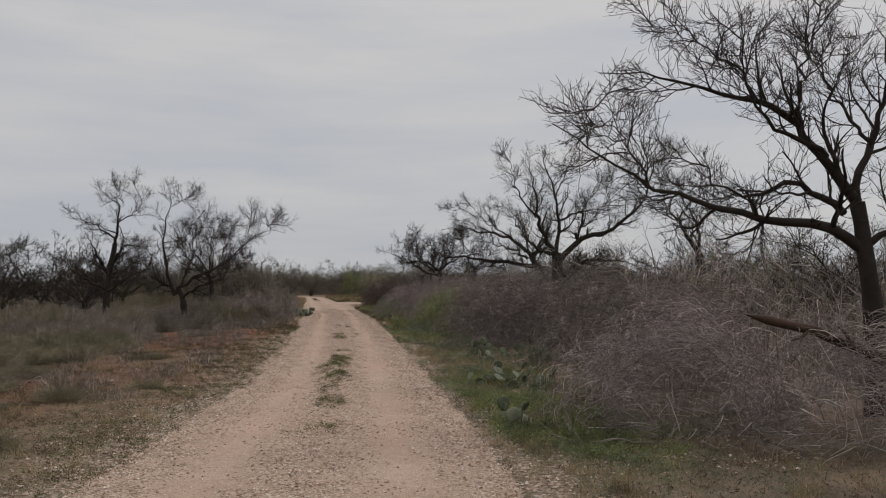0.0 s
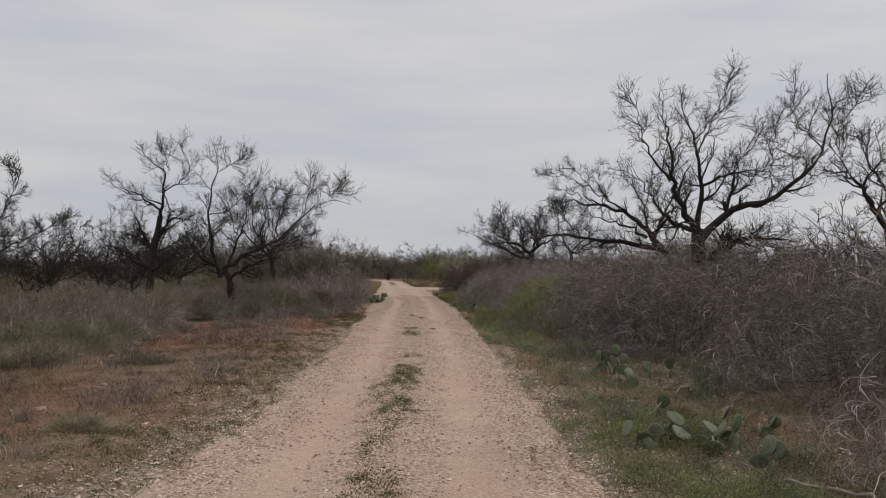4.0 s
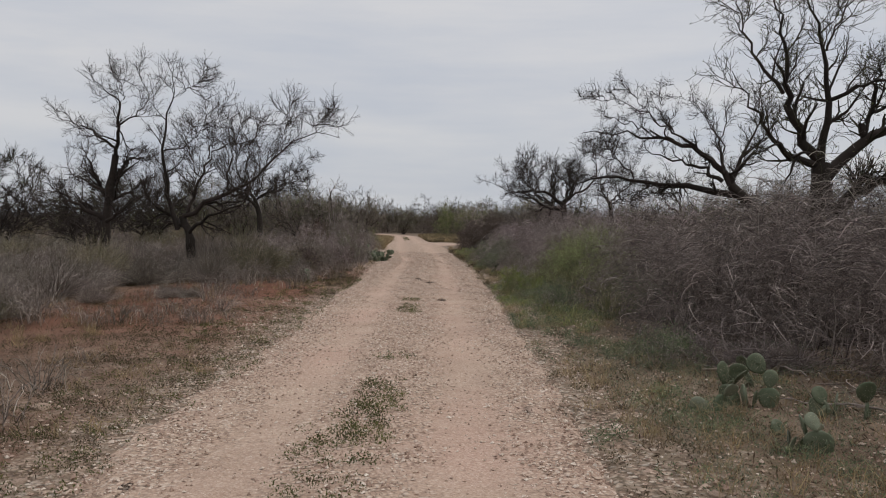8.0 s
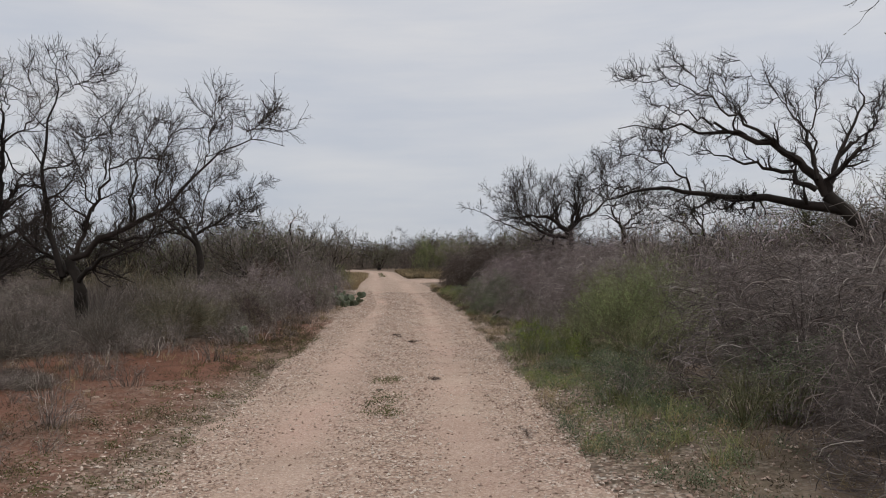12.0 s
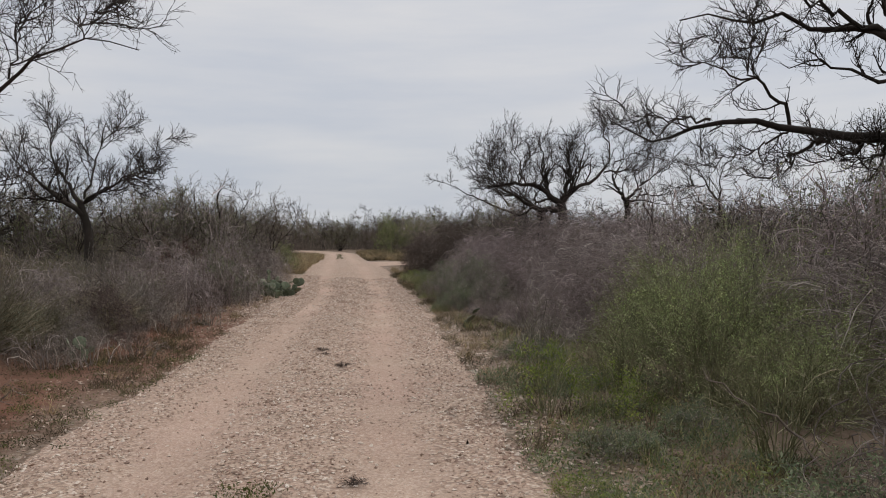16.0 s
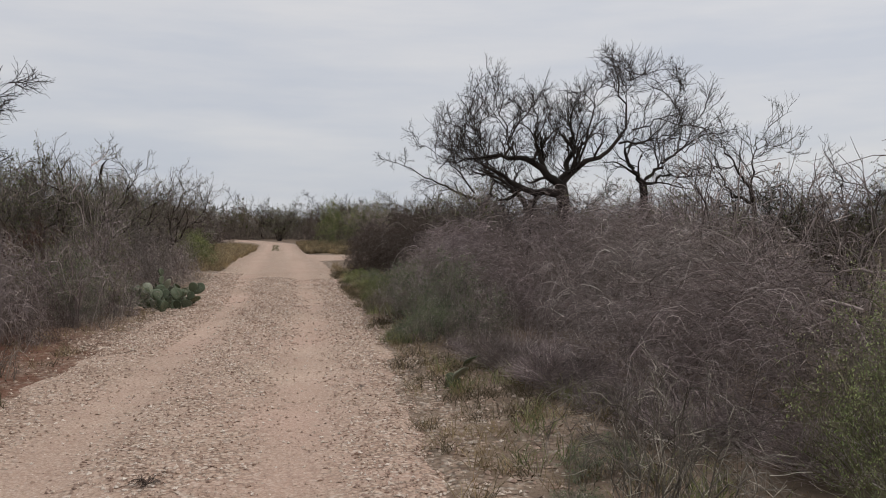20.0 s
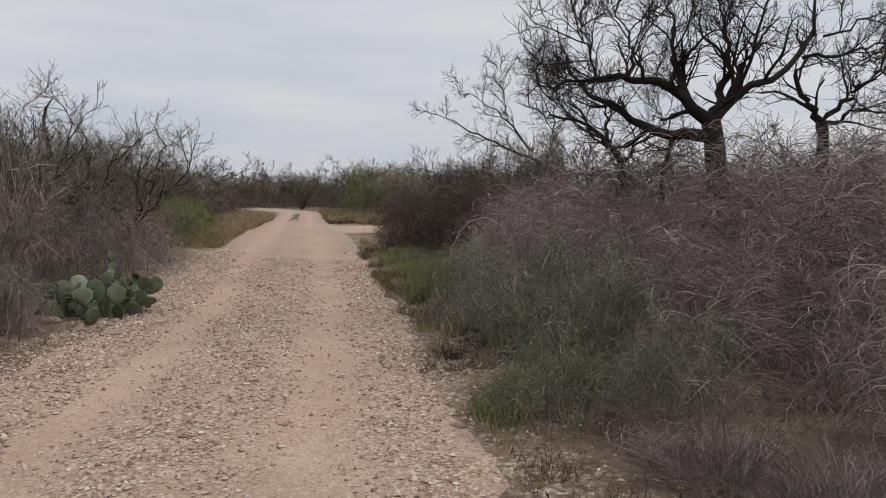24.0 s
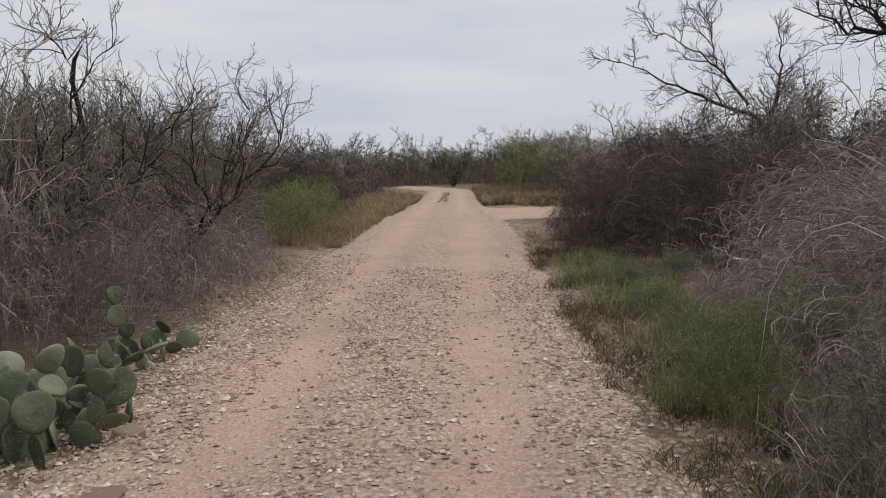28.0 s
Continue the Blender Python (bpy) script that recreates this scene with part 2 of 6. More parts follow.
def ground_material():
    m = Mat("ranch_soil", 0.95, 0.1)
    base = m.mix(m.ramp(m.noise(1.1, 6, 0.65), (0.36, 0), (0.64, 1)), (0.095, 0.07, 0.051), (0.23, 0.167, 0.122))
    redsoil = m.mix(m.ramp(m.noise(2.2, 6, 0.7), (0.35, 0), (0.7, 1)), (0.105, 0.047, 0.029), (0.21, 0.10, 0.066))
    redsoil = m.mix(m.ramp(m.noise(5, 5, 0.7), (0.54, 0), (0.70, 0.55)), redsoil, (0.12, 0.08, 0.055))
    r = m.mix(1.0, m.attr("red"), m.ramp(m.noise(1.7, 5, 0.65), (0.25, 1.0), (0.45, 1.3)), "MULTIPLY")
    c = m.mix(r, base, redsoil)
    g = m.mix(1.0, m.attr("green"), m.ramp(m.noise(3.1, 6, 0.7), (0.38, 0), (0.62, 1.1)), "MULTIPLY")
    c = m.mix(g, c, m.mix(m.noise(25, 4), (0.035, 0.055, 0.018), (0.10, 0.125, 0.045)))
    s = m.mix(1.0, m.attr("stony"), m.ramp(m.noise(3.7, 6, 0.75), (0.36, 0.0), (0.60, 1.25)), "MULTIPLY")
    st = m.mix(1.0, gravel_tones(m, 26), m.ramp(m.cells(26, "Distance"), (0, 0.95), (0.45, 0.72), (0.8, 0.3)), "MULTIPLY")
    c = m.mix(s, c, st)
    c = m.mix(m.ramp(m.noise(38, 5, 0.75), (0.54, 0), (0.70, 0.6)), c, (0.07, 0.052, 0.036))
    m.colour(c)
    m.bump(m.noise(9, 6, 0.7), 0.05, 0.6)
    m.bump(m.cells(26, "Distance"), 0.012, 0.5)
    m.bump(m.noise(70, 4, 0.7), 0.008, 0.7)
    return m.m


def stone_material():
    m = Mat("limestone", 0.9, 0.2)
    tone = m.mix(m.ramp(m.each(), (0.0, 0.0), (1.0, 0.7)), m.island(), m.each())
    c = m.ramp(tone, (0.0, (0.22, 0.15, 0.118)), (0.22, (0.36, 0.252, 0.197)), (0.55, (0.52, 0.40, 0.315)), (1.0, (0.80, 0.72, 0.63)))
    c = m.mix(m.ramp(m.noise(20, 5, 0.7), (0.4, 0), (0.75, 0.5)), c, (0.30, 0.20, 0.14))
    m.colour(c).bump(m.noise(90, 4), 0.004, 0.6)
    return m.m


def rock_material():
    m = Mat("pink_rock", 0.93, 0.15)
    c = m.mix(m.each(), (0.27, 0.175, 0.13), (0.46, 0.355, 0.275))
    c = m.mix(m.ramp(m.noise(3, 6, 0.7), (0.38, 0), (0.7, 0.7)), c, (0.33, 0.24, 0.18))
    c = m.mix(m.ramp(m.noise(14, 5, 0.7), (0.5, 0), (0.72, 0.6)), c, (0.16, 0.105, 0.075))
    m.colour(c).bump(m.noise(12, 6, 0.7), 0.05, 0.6)
    return m.m


def cactus_material():
    m = Mat("cactus_skin", 0.6, 0.3)
    c = m.ramp(m.each(), (0.0, (0.06, 0.045, 0.036)), (0.15, (0.065, 0.078, 0.042)), (0.55, (0.098, 0.12, 0.07)), (0.85, (0.15, 0.17, 0.11)), (1.0, (0.27, 0.275, 0.20)))
    c = m.mix(m.ramp(m.noise(7, 5, 0.65), (0.45, 0), (0.75, 0.5)), c, (0.17, 0.17, 0.115))
    c = m.mix(m.ramp(m.noise(22, 5, 0.7), (0.58, 0), (0.74, 0.5)), c, (0.10, 0.08, 0.055))
    dots = m.ramp(m.cells(30, "Distance"), (0.0, 1.0), (0.09, 1.0), (0.13, 0.0))
    c = m.mix(dots, c, (0.30, 0.265, 0.18))
    m.colour(c).bump(m.noise(16, 4), 0.012, 0.6)
    return m.m


ROAD, SOIL, STONE, CACTUS, ROCK = road_material(), ground_material(), stone_material(), cactus_material(), rock_material()
SPINE = leafy("cactus_spine", (0.40, 0.36, 0.26), (0.52, 0.47, 0.36), (0.62, 0.57, 0.46))
HAZE = Mat("far_ridge", 0.95, 0.05)
HAZE.colour(HAZE.ramp(HAZE.noise(0.05, 5), (0.4, (0.10, 0.11, 0.12)), (0.65, (0.16, 0.165, 0.17))))
HAZE = HAZE.m
FARWOOD = wood("far_wood", (0.06, 0.05, 0.045), (0.16, 0.135, 0.12))

# ---- geometry helpers ----


def mesh_of(name, V, F, mat, smooth=True):
    """A mesh from arrays of vertices and of faces that all have as many corners."""
    me = bpy.data.meshes.new(name)
    V, F = np.asarray(V, dtype=np.float32), np.asarray(F, dtype=np.int32)
    k = F.shape[1]
    me.vertices.add(len(V))
    me.vertices.foreach_set("co", V.ravel())
    me.loops.add(F.size)
    me.loops.foreach_set("vertex_index", F.ravel())
    me.polygons.add(len(F))
    me.polygons.foreach_set("loop_start", np.arange(0, F.size, k, dtype=np.int32))
    me.polygons.foreach_set("use_smooth", np.full(len(F), smooth))
    me.materials.append(mat)
    me.update(calc_edges=True)
    return me


def joined(batches):
    vs, fs, at = [], [], 0
    for V, F in batches:
        vs.append(V)
        fs.append(F + at)
        at += len(V)
    return np.concatenate(vs), np.concatenate(fs)


def unit(a):
    return a / np.maximum(np.linalg.norm(a, axis=-1, keepdims=True), 1e-9)


def tubes(P, R, n=3):
    """Tapered tubes along the lines P (count, points, 3) with the radii R."""
    N, K, _ = P.shape
    T = unit(np.gradient(P, axis=1))
    ref = np.where(np.abs(T[..., 2:3]) > 0.8, np.array([1.0, 0.1, 0]), np.array([0.05, 0, 1.0]))
    U = unit(np.cross(T, ref))
    W = np.cross(T, U)
    a = np.arange(n) * 2 * np.pi / n
    ring = np.cos(a)[:, None] * U[:, :, None] + np.sin(a)[:, None] * W[:, :, None]
    V = (P[:, :, None] + ring * R[:, :, None, None]).reshape(-1, 3)
    i, k, s = np.meshgrid(np.arange(N), np.arange(K - 1), np.arange(n), indexing="ij")
    b, s2 = (i * K + k) * n, (s + 1) % n
    return V, np.stack([b + s, b + s2, b + n + s2, b + n + s], -1).reshape(-1, 4)


def along(points, K, wob=0.0, rng=RNG):
    """A smooth, slightly crooked line of K points through a few guide points."""
    p = np.array(points, float)
    d = np.r_[0, np.cumsum(np.linalg.norm(np.diff(p, axis=0), axis=1))]
    u = np.linspace(0, d[-1], K)
    q = np.stack([np.interp(u, d, p[:, i]) for i in range(3)], 1)
    for _ in range(2):
        q[1:-1] = 0.25 * q[:-2] + 0.5 * q[1:-1] + 0.25 * q[2:]
    j = rng.normal(0, wob, (K, 3))
    j[0] = 0
    return q + j


def sprout(P, R, n, length, angle, K=4, rf=0.6, tip=0.35, up=0.0, wob=0.25, span=(0.2, 1.0), rng=RNG, rmin=0.0015):
    """n side shoots on each line of P: they leave it at an angle, bend up (or down) and wander."""
    N, KP, _ = P.shape
    T = unit(np.gradient(P, axis=1))
    s = (np.arange(n)[None] + rng.random((N, n))) / n
    s = (span[0] + (span[1] - span[0]) * s) * (KP - 1)
    i = np.minimum(s.astype(int), KP - 2)
    f = (s - i)[..., None]
    row = np.arange(N)[:, None]
    at = (P[row, i] * (1 - f) + P[row, i + 1] * f).reshape(-1, 3)
    t = unit(T[row, i] * (1 - f) + T[row, i + 1] * f).reshape(-1, 3)
    r = (R[row, i] * (1 - f[..., 0]) + R[row, i + 1] * f[..., 0]).ravel()
    side = unit(np.cross(t, unit(rng.normal(size=t.shape))))
    a = np.radians(rng.uniform(*angle, len(t)))[:, None]
    d = unit(t * np.cos(a) + side * np.sin(a))
    L = rng.uniform(*length, len(t)) * (1.0 - 0.45 * (s.ravel() / (KP - 1)))
    step = (L / (K - 1))[:, None]
    Q = np.empty((len(t), K, 3))
    Q[:, 0] = at
    for k in range(1, K):
        d = unit(d + rng.normal(0, wob, d.shape) + np.array([0, 0, up]))
        Q[:, k] = Q[:, k - 1] + d * step
    r0 = np.maximum(r * rf, rmin)
    return Q, r0[:, None] * np.linspace(1, tip, K)[None]


def leaves_on(P, n, size, spread, rng=RNG, flat=0.4):
    """Small pointed leaves (two triangles that share a fold) round the lines of P."""
    N, K, _ = P.shape
    s = rng.random((N, n)) * (K - 1)
    i = np.minimum(s.astype(int), K - 2)
    f = (s - i)[..., None]
    row = np.arange(N)[:, None]
    c = (P[row, i] * (1 - f) + P[row, i + 1] * f).reshape(-1, 3) + rng.normal(0, spread, (N * n, 3))
    # leaves stand in clumps with bare gaps between them
    clump = smooth_noise(c[:, 0], c[:, 1] + 0.8 * c[:, 2], 0.22, 2.0) + smooth_noise(c[:, 2] + 0.5 * c[:, 0], c[:, 1], 0.3, 6.0)
    c = c[clump + rng.uniform(-0.5, 0.5, len(c)) > -0.15]
    return leaf_quads(c, size, rng, flat)


def leaf_quads(c, size, rng=RNG, flat=0.4, upright=0.0):
    M = len(c)
    d = unit(rng.normal(size=(M, 3)) + np.array([0, 0, upright]))
    w = unit(np.cross(d, rng.normal(size=(M, 3))))
    nrm = np.cross(d, w)
    L = rng.uniform(0.6, 1.4, (M, 1)) * size
    V = np.stack([c, c + d * L * 0.5 + w * L * flat * 0.5 + nrm * L * 0.08, c + d * L, c + d * L * 0.5 - w * L * flat * 0.5 + nrm * L * 0.08], 1).reshape(-1, 3)
    return V, np.arange(M * 4).reshape(-1, 4)


def part(name, me, parent, label=""):
    ob = new(name, me)
    ob.parent = parent
    return tagged(ob, label)


def thing(name, m, label, category, group=""):
    ob = new(name)
    ob.empty_display_size = 0.2
    ob.matrix_basis = m
    return tagged(ob, label, category, group)


# ---- the plan: heights, road edges ----
LEVEL = ([-60, 40, 45, 50, 60, 75, 100, 900], [-0.25, -0.25, -0.19, -0.13, -0.03, 0.05, 0.1, 0.1])
EDGE_L = ([-30, 0, 7, 9.4, 13.4, 16, 20.8, 28.7, 35.5, 39, 43, 49, 59, 72, 86, 105], [-2.9, -3.0, -3.1, -3.2, -3.35, -3.7, -4.25, -5.4, -6.4, -6.85, -7.3, -8.6, -10.4, -12.5, -15.4, -24.4])
EDGE_R = ([-30, 0, 7, 9.7, 11.3, 14.5, 17, 20.4, 24, 30, 33.5, 38, 44, 49, 56.6, 69, 86, 105], [0.9, 0.8, 0.6, 0.3, 0.1, -0.3, -0.6, -1.0, -1.45, -2.2, -2.75, -3.35, -4.3, -5.25, -6.6, -9.5, -12.9, -21.2])


def level(y):
    return np.interp(y, *LEVEL)


def edge_left(y):
    return np.interp(y, *EDGE_L)


def edge_right(y):
    return np.interp(y, *EDGE_R)


def smooth_noise(x, y, scale, seed=0.0):
    """Cheap smooth bumps from a few sine waves."""
    x, y = np.asarray(x) / scale + seed, np.asarray(y) / scale - seed
    return (np.sin(1.3 * x + 0.7 * y + 0.4) + np.sin(-0.9 * x + 1.7 * y + 2.1) + 0.6 * np.sin(2.7 * x + 2.1 * y) + 0.5 * np.sin(3.9 * x - 3.1 * y + 1.0)) / 3.1


def off_road(x, y):
    """Metres from the road's nearer edge, negative on it."""
    d = np.maximum(edge_left(y) - x, x - edge_right(y))
    branch = np.maximum(np.abs(y - (62.5 + 0.32 * (x + 8.0))) - 3.0, -8.5 - x)
    return np.minimum(d, branch)


def height(x, y):
    d = off_road(x, y)
    out = np.clip(d / 1.5, 0, 1)
    return level(y) + out * (0.05 + 0.05 * smooth_noise(x, y, 1.3) + 0.03 * smooth_noise(x, y, 0.45, 3.0)) + 0.012 * smooth_noise(x, y, 0.3, 7) - 0.05 * np.clip(1 - np.abs(d) / 0.4, 0, 1) * (d < 0) - 0.05 * (d < -0.4)


def road_z(x, y):
    """Height of the gravel, and how deep in a wheel track a place lies."""
    u = (x - edge_left(y)) / (edge_right(y) - edge_left(y))
    inn = np.clip(np.minimum(u + 0.07, 1.07 - u) / 0.10, 0, 1)
    rut = np.exp(-((u - 0.27) / 0.11) ** 2) + np.exp(-((u - 0.74) / 0.11) ** 2)
    return level(y) - 0.045 + 0.065 * inn + 0.03 * np.exp(-((u - 0.5) / 0.16) ** 2) - 0.022 * rut + 0.010 * smooth_noise(x, y, 0.5, 1), rut


def surface(x, y):
    """The ground or the gravel, whichever lies on top."""
    return np.where(off_road(x, y) < 0.1, np.maximum(road_z(x, y)[0], height(x, y)), height(x, y))


def stretch(lo, a, b, hi, fine, far):
    """Grid lines: fine steps from a to b, ever wider ones out to lo and hi."""
    mid = np.arange(a, b, fine)
    g = np.cumsum(fine * 1.16 ** np.arange(1, far))
    return np.r_[np.maximum(a - g[::-1], lo), mid, np.minimum(b + g, hi)]


def build_ground():
    xs, ys = np.unique(stretch(-900, -15, 8, 900, 0.14, 52)), np.unique(stretch(-400, -2, 66, 1500, 0.16, 56))
    X, Y = np.meshgrid(xs, ys)
    Z = height(X, Y)
    V = np.stack([X, Y, Z], -1).reshape(-1, 3)
    i = np.arange(len(ys) - 1)[:, None] * len(xs) + np.arange(len(xs) - 1)[None]
    i = i.ravel()
    F = np.stack([i, i + 1, i + len(xs) + 1, i + len(xs)], 1)
    me = mesh_of("ground", V, F, SOIL)
    x, y = V[:, 0], V[:, 1]
    d = off_road(x, y)
    left = x < edge_left(y)
    red = np.where(left, np.exp(-((y - 26.0) / 6.5) ** 2) * np.clip((d - 0.1) / 0.7, 0, 1) * np.clip((5.4 - d) / 1.6, 0, 1), 0)
    red = np.maximum(red, np.where(left, np.exp(-((y - 13.5) / 5) ** 2) * 0.6 * (d > 0.6) * (d < 5), 0))
    red = np.maximum(red, np.where(left, np.exp(-((y - 35.0) / 4.5) ** 2) * 1.2 * (d < 1.5), 0))
    red = np.maximum(red, np.where(~left, 0.4 * np.exp(-((y - 15.0) / 2.0) ** 2) * (d > 0.9) * (d < 2.6), 0))
    green = np.where(left, 0.55 * np.exp(-((d - 1.2) / 1.6) ** 2) * (y < 14), 0)
    green = np.maximum(green, np.where(~left, np.exp(-((d - 0.9) / 0.9) ** 2) * np.interp(y, [5, 8, 12, 15, 18, 22, 25, 28, 31], [0.5, 0.8, 0.75, 0.4, 0.2, 0.2, 0.45, 0.3, 0.0]), 0))
    stony = np.exp(-((d - 0.1) / 0.65) ** 2) * np.where(left, 1 - 0.75 * np.exp(-((y - 32.0) / 6.5) ** 2), 1.0)
    stony = np.maximum(stony, np.where(left, 0.35 * np.exp(-((d - 1.0) / 1.2) ** 2) * (y < 27), 0))
    stony = np.maximum(stony, np.where(~left, 0.6 * np.exp(-((y - 34.5) / 3.0) ** 2) * (d < 1.5), 0))
    stony = np.maximum(stony, np.where(~left, 0.45 * np.exp(-((d - 0.7) / 0.8) ** 2) * (y < 31), 0))
    for name, val in (("red", red), ("green", green), ("stony", stony)):
        me.attributes.new(name, "FLOAT", "POINT").data.foreach_set("value", val.astype(np.float32))
    tagged(new("ground", me), "dry reddish-brown ranch soil with weeds and stones", "ground", kind="structure")


def build_road():
    ys = np.r_[np.arange(-12, 62, 0.14), np.arange(62, 104, 0.5)]
    us = np.linspace(-0.07, 1.07, 44)
    Yg, Ug = np.meshgrid(ys, us, indexing="ij")
    a, b = edge_left(Yg), edge_right(Yg)
    rag = 0.16 * smooth_noise(Yg, 0 * Yg + 2, 0.8) + 0.10 * smooth_noise(Yg, 0 * Yg + 9, 0.23)
    X = a + (b - a) * Ug + np.where(np.abs(Ug - 0.5) > 0.42, rag, 0)
    inn = np.clip(np.minimum(Ug + 0.07, 1.07 - Ug) / 0.10, 0, 1)
    rut = np.exp(-((Ug - 0.27) / 0.11) ** 2) + np.exp(-((Ug - 0.74) / 0.11) ** 2)
    Z = level(Yg) - 0.045 + 0.065 * inn + 0.03 * np.exp(-((Ug - 0.5) / 0.16) ** 2) - 0.022 * rut
    Z += 0.010 * smooth_noise(X, Yg, 0.5, 1) + 0.006 * smooth_noise(X, Yg, 0.16, 5) * (1.2 - np.clip(rut, 0, 1))
    V = np.stack([X, Yg, Z], -1).reshape(-1, 3)
    n = len(us)
    i = (np.arange(len(ys) - 1)[:, None] * n + np.arange(n - 1)[None]).ravel()
    me = mesh_of("road", V, np.stack([i, i + 1, i + n + 1, i + n], 1), ROAD)
    coarse = np.clip(1.05 - 0.95 * rut + 0.25 * smooth_noise(X, Yg, 1.4, 2), 0, 1)
    me.attributes.new("coarse", "FLOAT", "POINT").data.foreach_set("value", coarse.ravel().astype(np.float32))
    tagged(new("road_1", me), "pinkish-tan gravel ranch road with two worn wheel tracks", "road", kind="structure")
    # side branch that leaves to the east
    xs, vs = np.arange(-11.5, 40, 0.4), np.linspace(-1, 1, 24)
    Xg, Vg = np.meshgrid(xs, vs, indexing="ij")
    half = np.interp(Xg, [-11, -6, 0, 40], [4.2, 3.0, 2.2, 2.0]) + 0.2 * smooth_noise(Xg, Vg * 3, 0.8)
    Yb = 62.5 + 0.32 * (Xg + 8) + Vg * half
    Zb = level(Yb) + 0.008 - 0.055 * np.clip((np.abs(Vg) - 0.8) / 0.2, 0, 1) + 0.01 * smooth_noise(Xg, Yb, 0.5)
    n = len(vs)
    i = (np.arange(len(xs) - 1)[:, None] * n + np.arange(n - 1)[None]).ravel()
    me = mesh_of("road", np.stack([Xg, Yb, Zb], -1).reshape(-1, 3), np.stack([i, i + n, i + n + 1, i + 1], 1), ROAD)
    me.attributes.new("coarse", "FLOAT", "POINT").data.foreach_set("value", np.full(Xg.size, 0.4, np.float32))
    tagged(new("road_2", me), "pale gravel side road branching off between bushes", "road", kind="structure")


build_ground()
build_road()

# ---- trees ----


def place(x, y, turn=0.0, sx=1.0, sz=1.0, sink=0.04):
    return Matrix.Translation((x, y, float(surface(np.array(x), np.array(y))) - sink)) @ Matrix.Rotation(turn, 4, "Z") @ Matrix.Diagonal((sx, sx, sz, 1))


def crown_lines(P, R, seed, thick, fullness=1.0, k=1.0):
    """Secondary limbs, branches, sprays and twigs that grow from the limbs and turn up towards the light."""
    rng = np.random.default_rng(seed)
    S, SR = sprout(P, R, max(4, round(7 * fullness)), (0.55 * k, 1.45 * k), (25, 65), 16, 0.6, 0.25, 0.03, 0.13, (0.10, 0.90), rng, 0.012 * thick)
    Q, QR = np.concatenate([P, S]), np.concatenate([R, SR])
    b, br = sprout(Q, QR, max(4, round(6 * fullness)), (0.25 * k, 0.78 * k), (25, 62), 7, 0.5, 0.4, 0.09, 0.18, (0.08, 0.88), rng, 0.0075 * thick)
    c, cr = sprout(b, br, max(3, round(4 * fullness)), (0.18 * k, 0.52 * k), (24, 58), 5, 0.6, 0.5, 0.08, 0.2, (0.1, 0.92), rng, 0.005 * thick)
    d, dr = sprout(c, cr, 2, (0.1, 0.27), (22, 58), 3, 0.65, 0.5, 0.05, 0.2, (0.3, 1.0), rng, 0.0032 * thick)
    return (S, SR), (b, br), (c, cr), (d, dr)


def tree(x, y, trunk, limbs, r, seed, label, twig=TWIG_TREE, buds=None, thick=1.0, fullness=1.0, name="mesquite_tree", group="mesquite trees", near=True, bark=BARK, size=1.0, reach=1.0):
    rng = np.random.default_rng(seed)
    ob = thing(name, place(x, y, 0.0, size, size, 0.0), label, "tree", group)
    trunk = [(trunk[0][0] * 0.5 + 0.02, 0, -0.25), *trunk] if trunk[0][2] > 0.2 else trunk
    p = along(trunk, 12, 0.012, rng)[None]
    rr = (r * np.linspace(1.25, 0.8, 12) * (1 + 0.06 * rng.normal(size=12)))[None]
    part("trunk", mesh_of("trunk", *tubes(p, rr, 10), bark), ob)
    lines, radii = [], []
    for j, pts in enumerate(limbs):
        q = along(pts, 16, 0.035, rng)
        # a limb is thinner than what it grows from
        old = np.concatenate([p[0], *lines])
        thickness = np.concatenate([rr[0], *radii])
        r0 = thickness[np.argmin(np.linalg.norm(old - q[0], axis=1))] * rng.uniform(0.62, 0.8)
        w = r0 * (0.08 + 0.92 * np.linspace(1, 0, 16) ** 1.35)
        part("limb", mesh_of("limb", *tubes(q[None], w[None], 7), bark), ob)
        lines.append(q)
        radii.append(w)
    (S, SR), (b, br), (c, cr), (d, dr) = crown_lines(np.array(lines), np.array(radii), seed + 1, thick, fullness, reach)
    if near:
        for q, w in zip(S, SR):
            part("branch", mesh_of("branch", *tubes(q[None], w[None], 5), bark), ob)
    else:
        tagged(part("branchwork", mesh_of("branchwork", *tubes(S[:, ::3], SR[:, ::3], 4), bark), ob), kind="stuff")
    tagged(part("twig_mass", mesh_of("twig_mass", *joined([tubes(b, br, 3), tubes(c, cr, 3), tubes(d, dr, 3)]), twig), ob), kind="stuff")
    if buds:
        tagged(part("leaf_mass", mesh_of("leaf_mass", *leaves_on(d, buds[1], buds[2], 0.02, rng), buds[0], False), ob, "sparse young green leaves"), kind="stuff")
    return ob


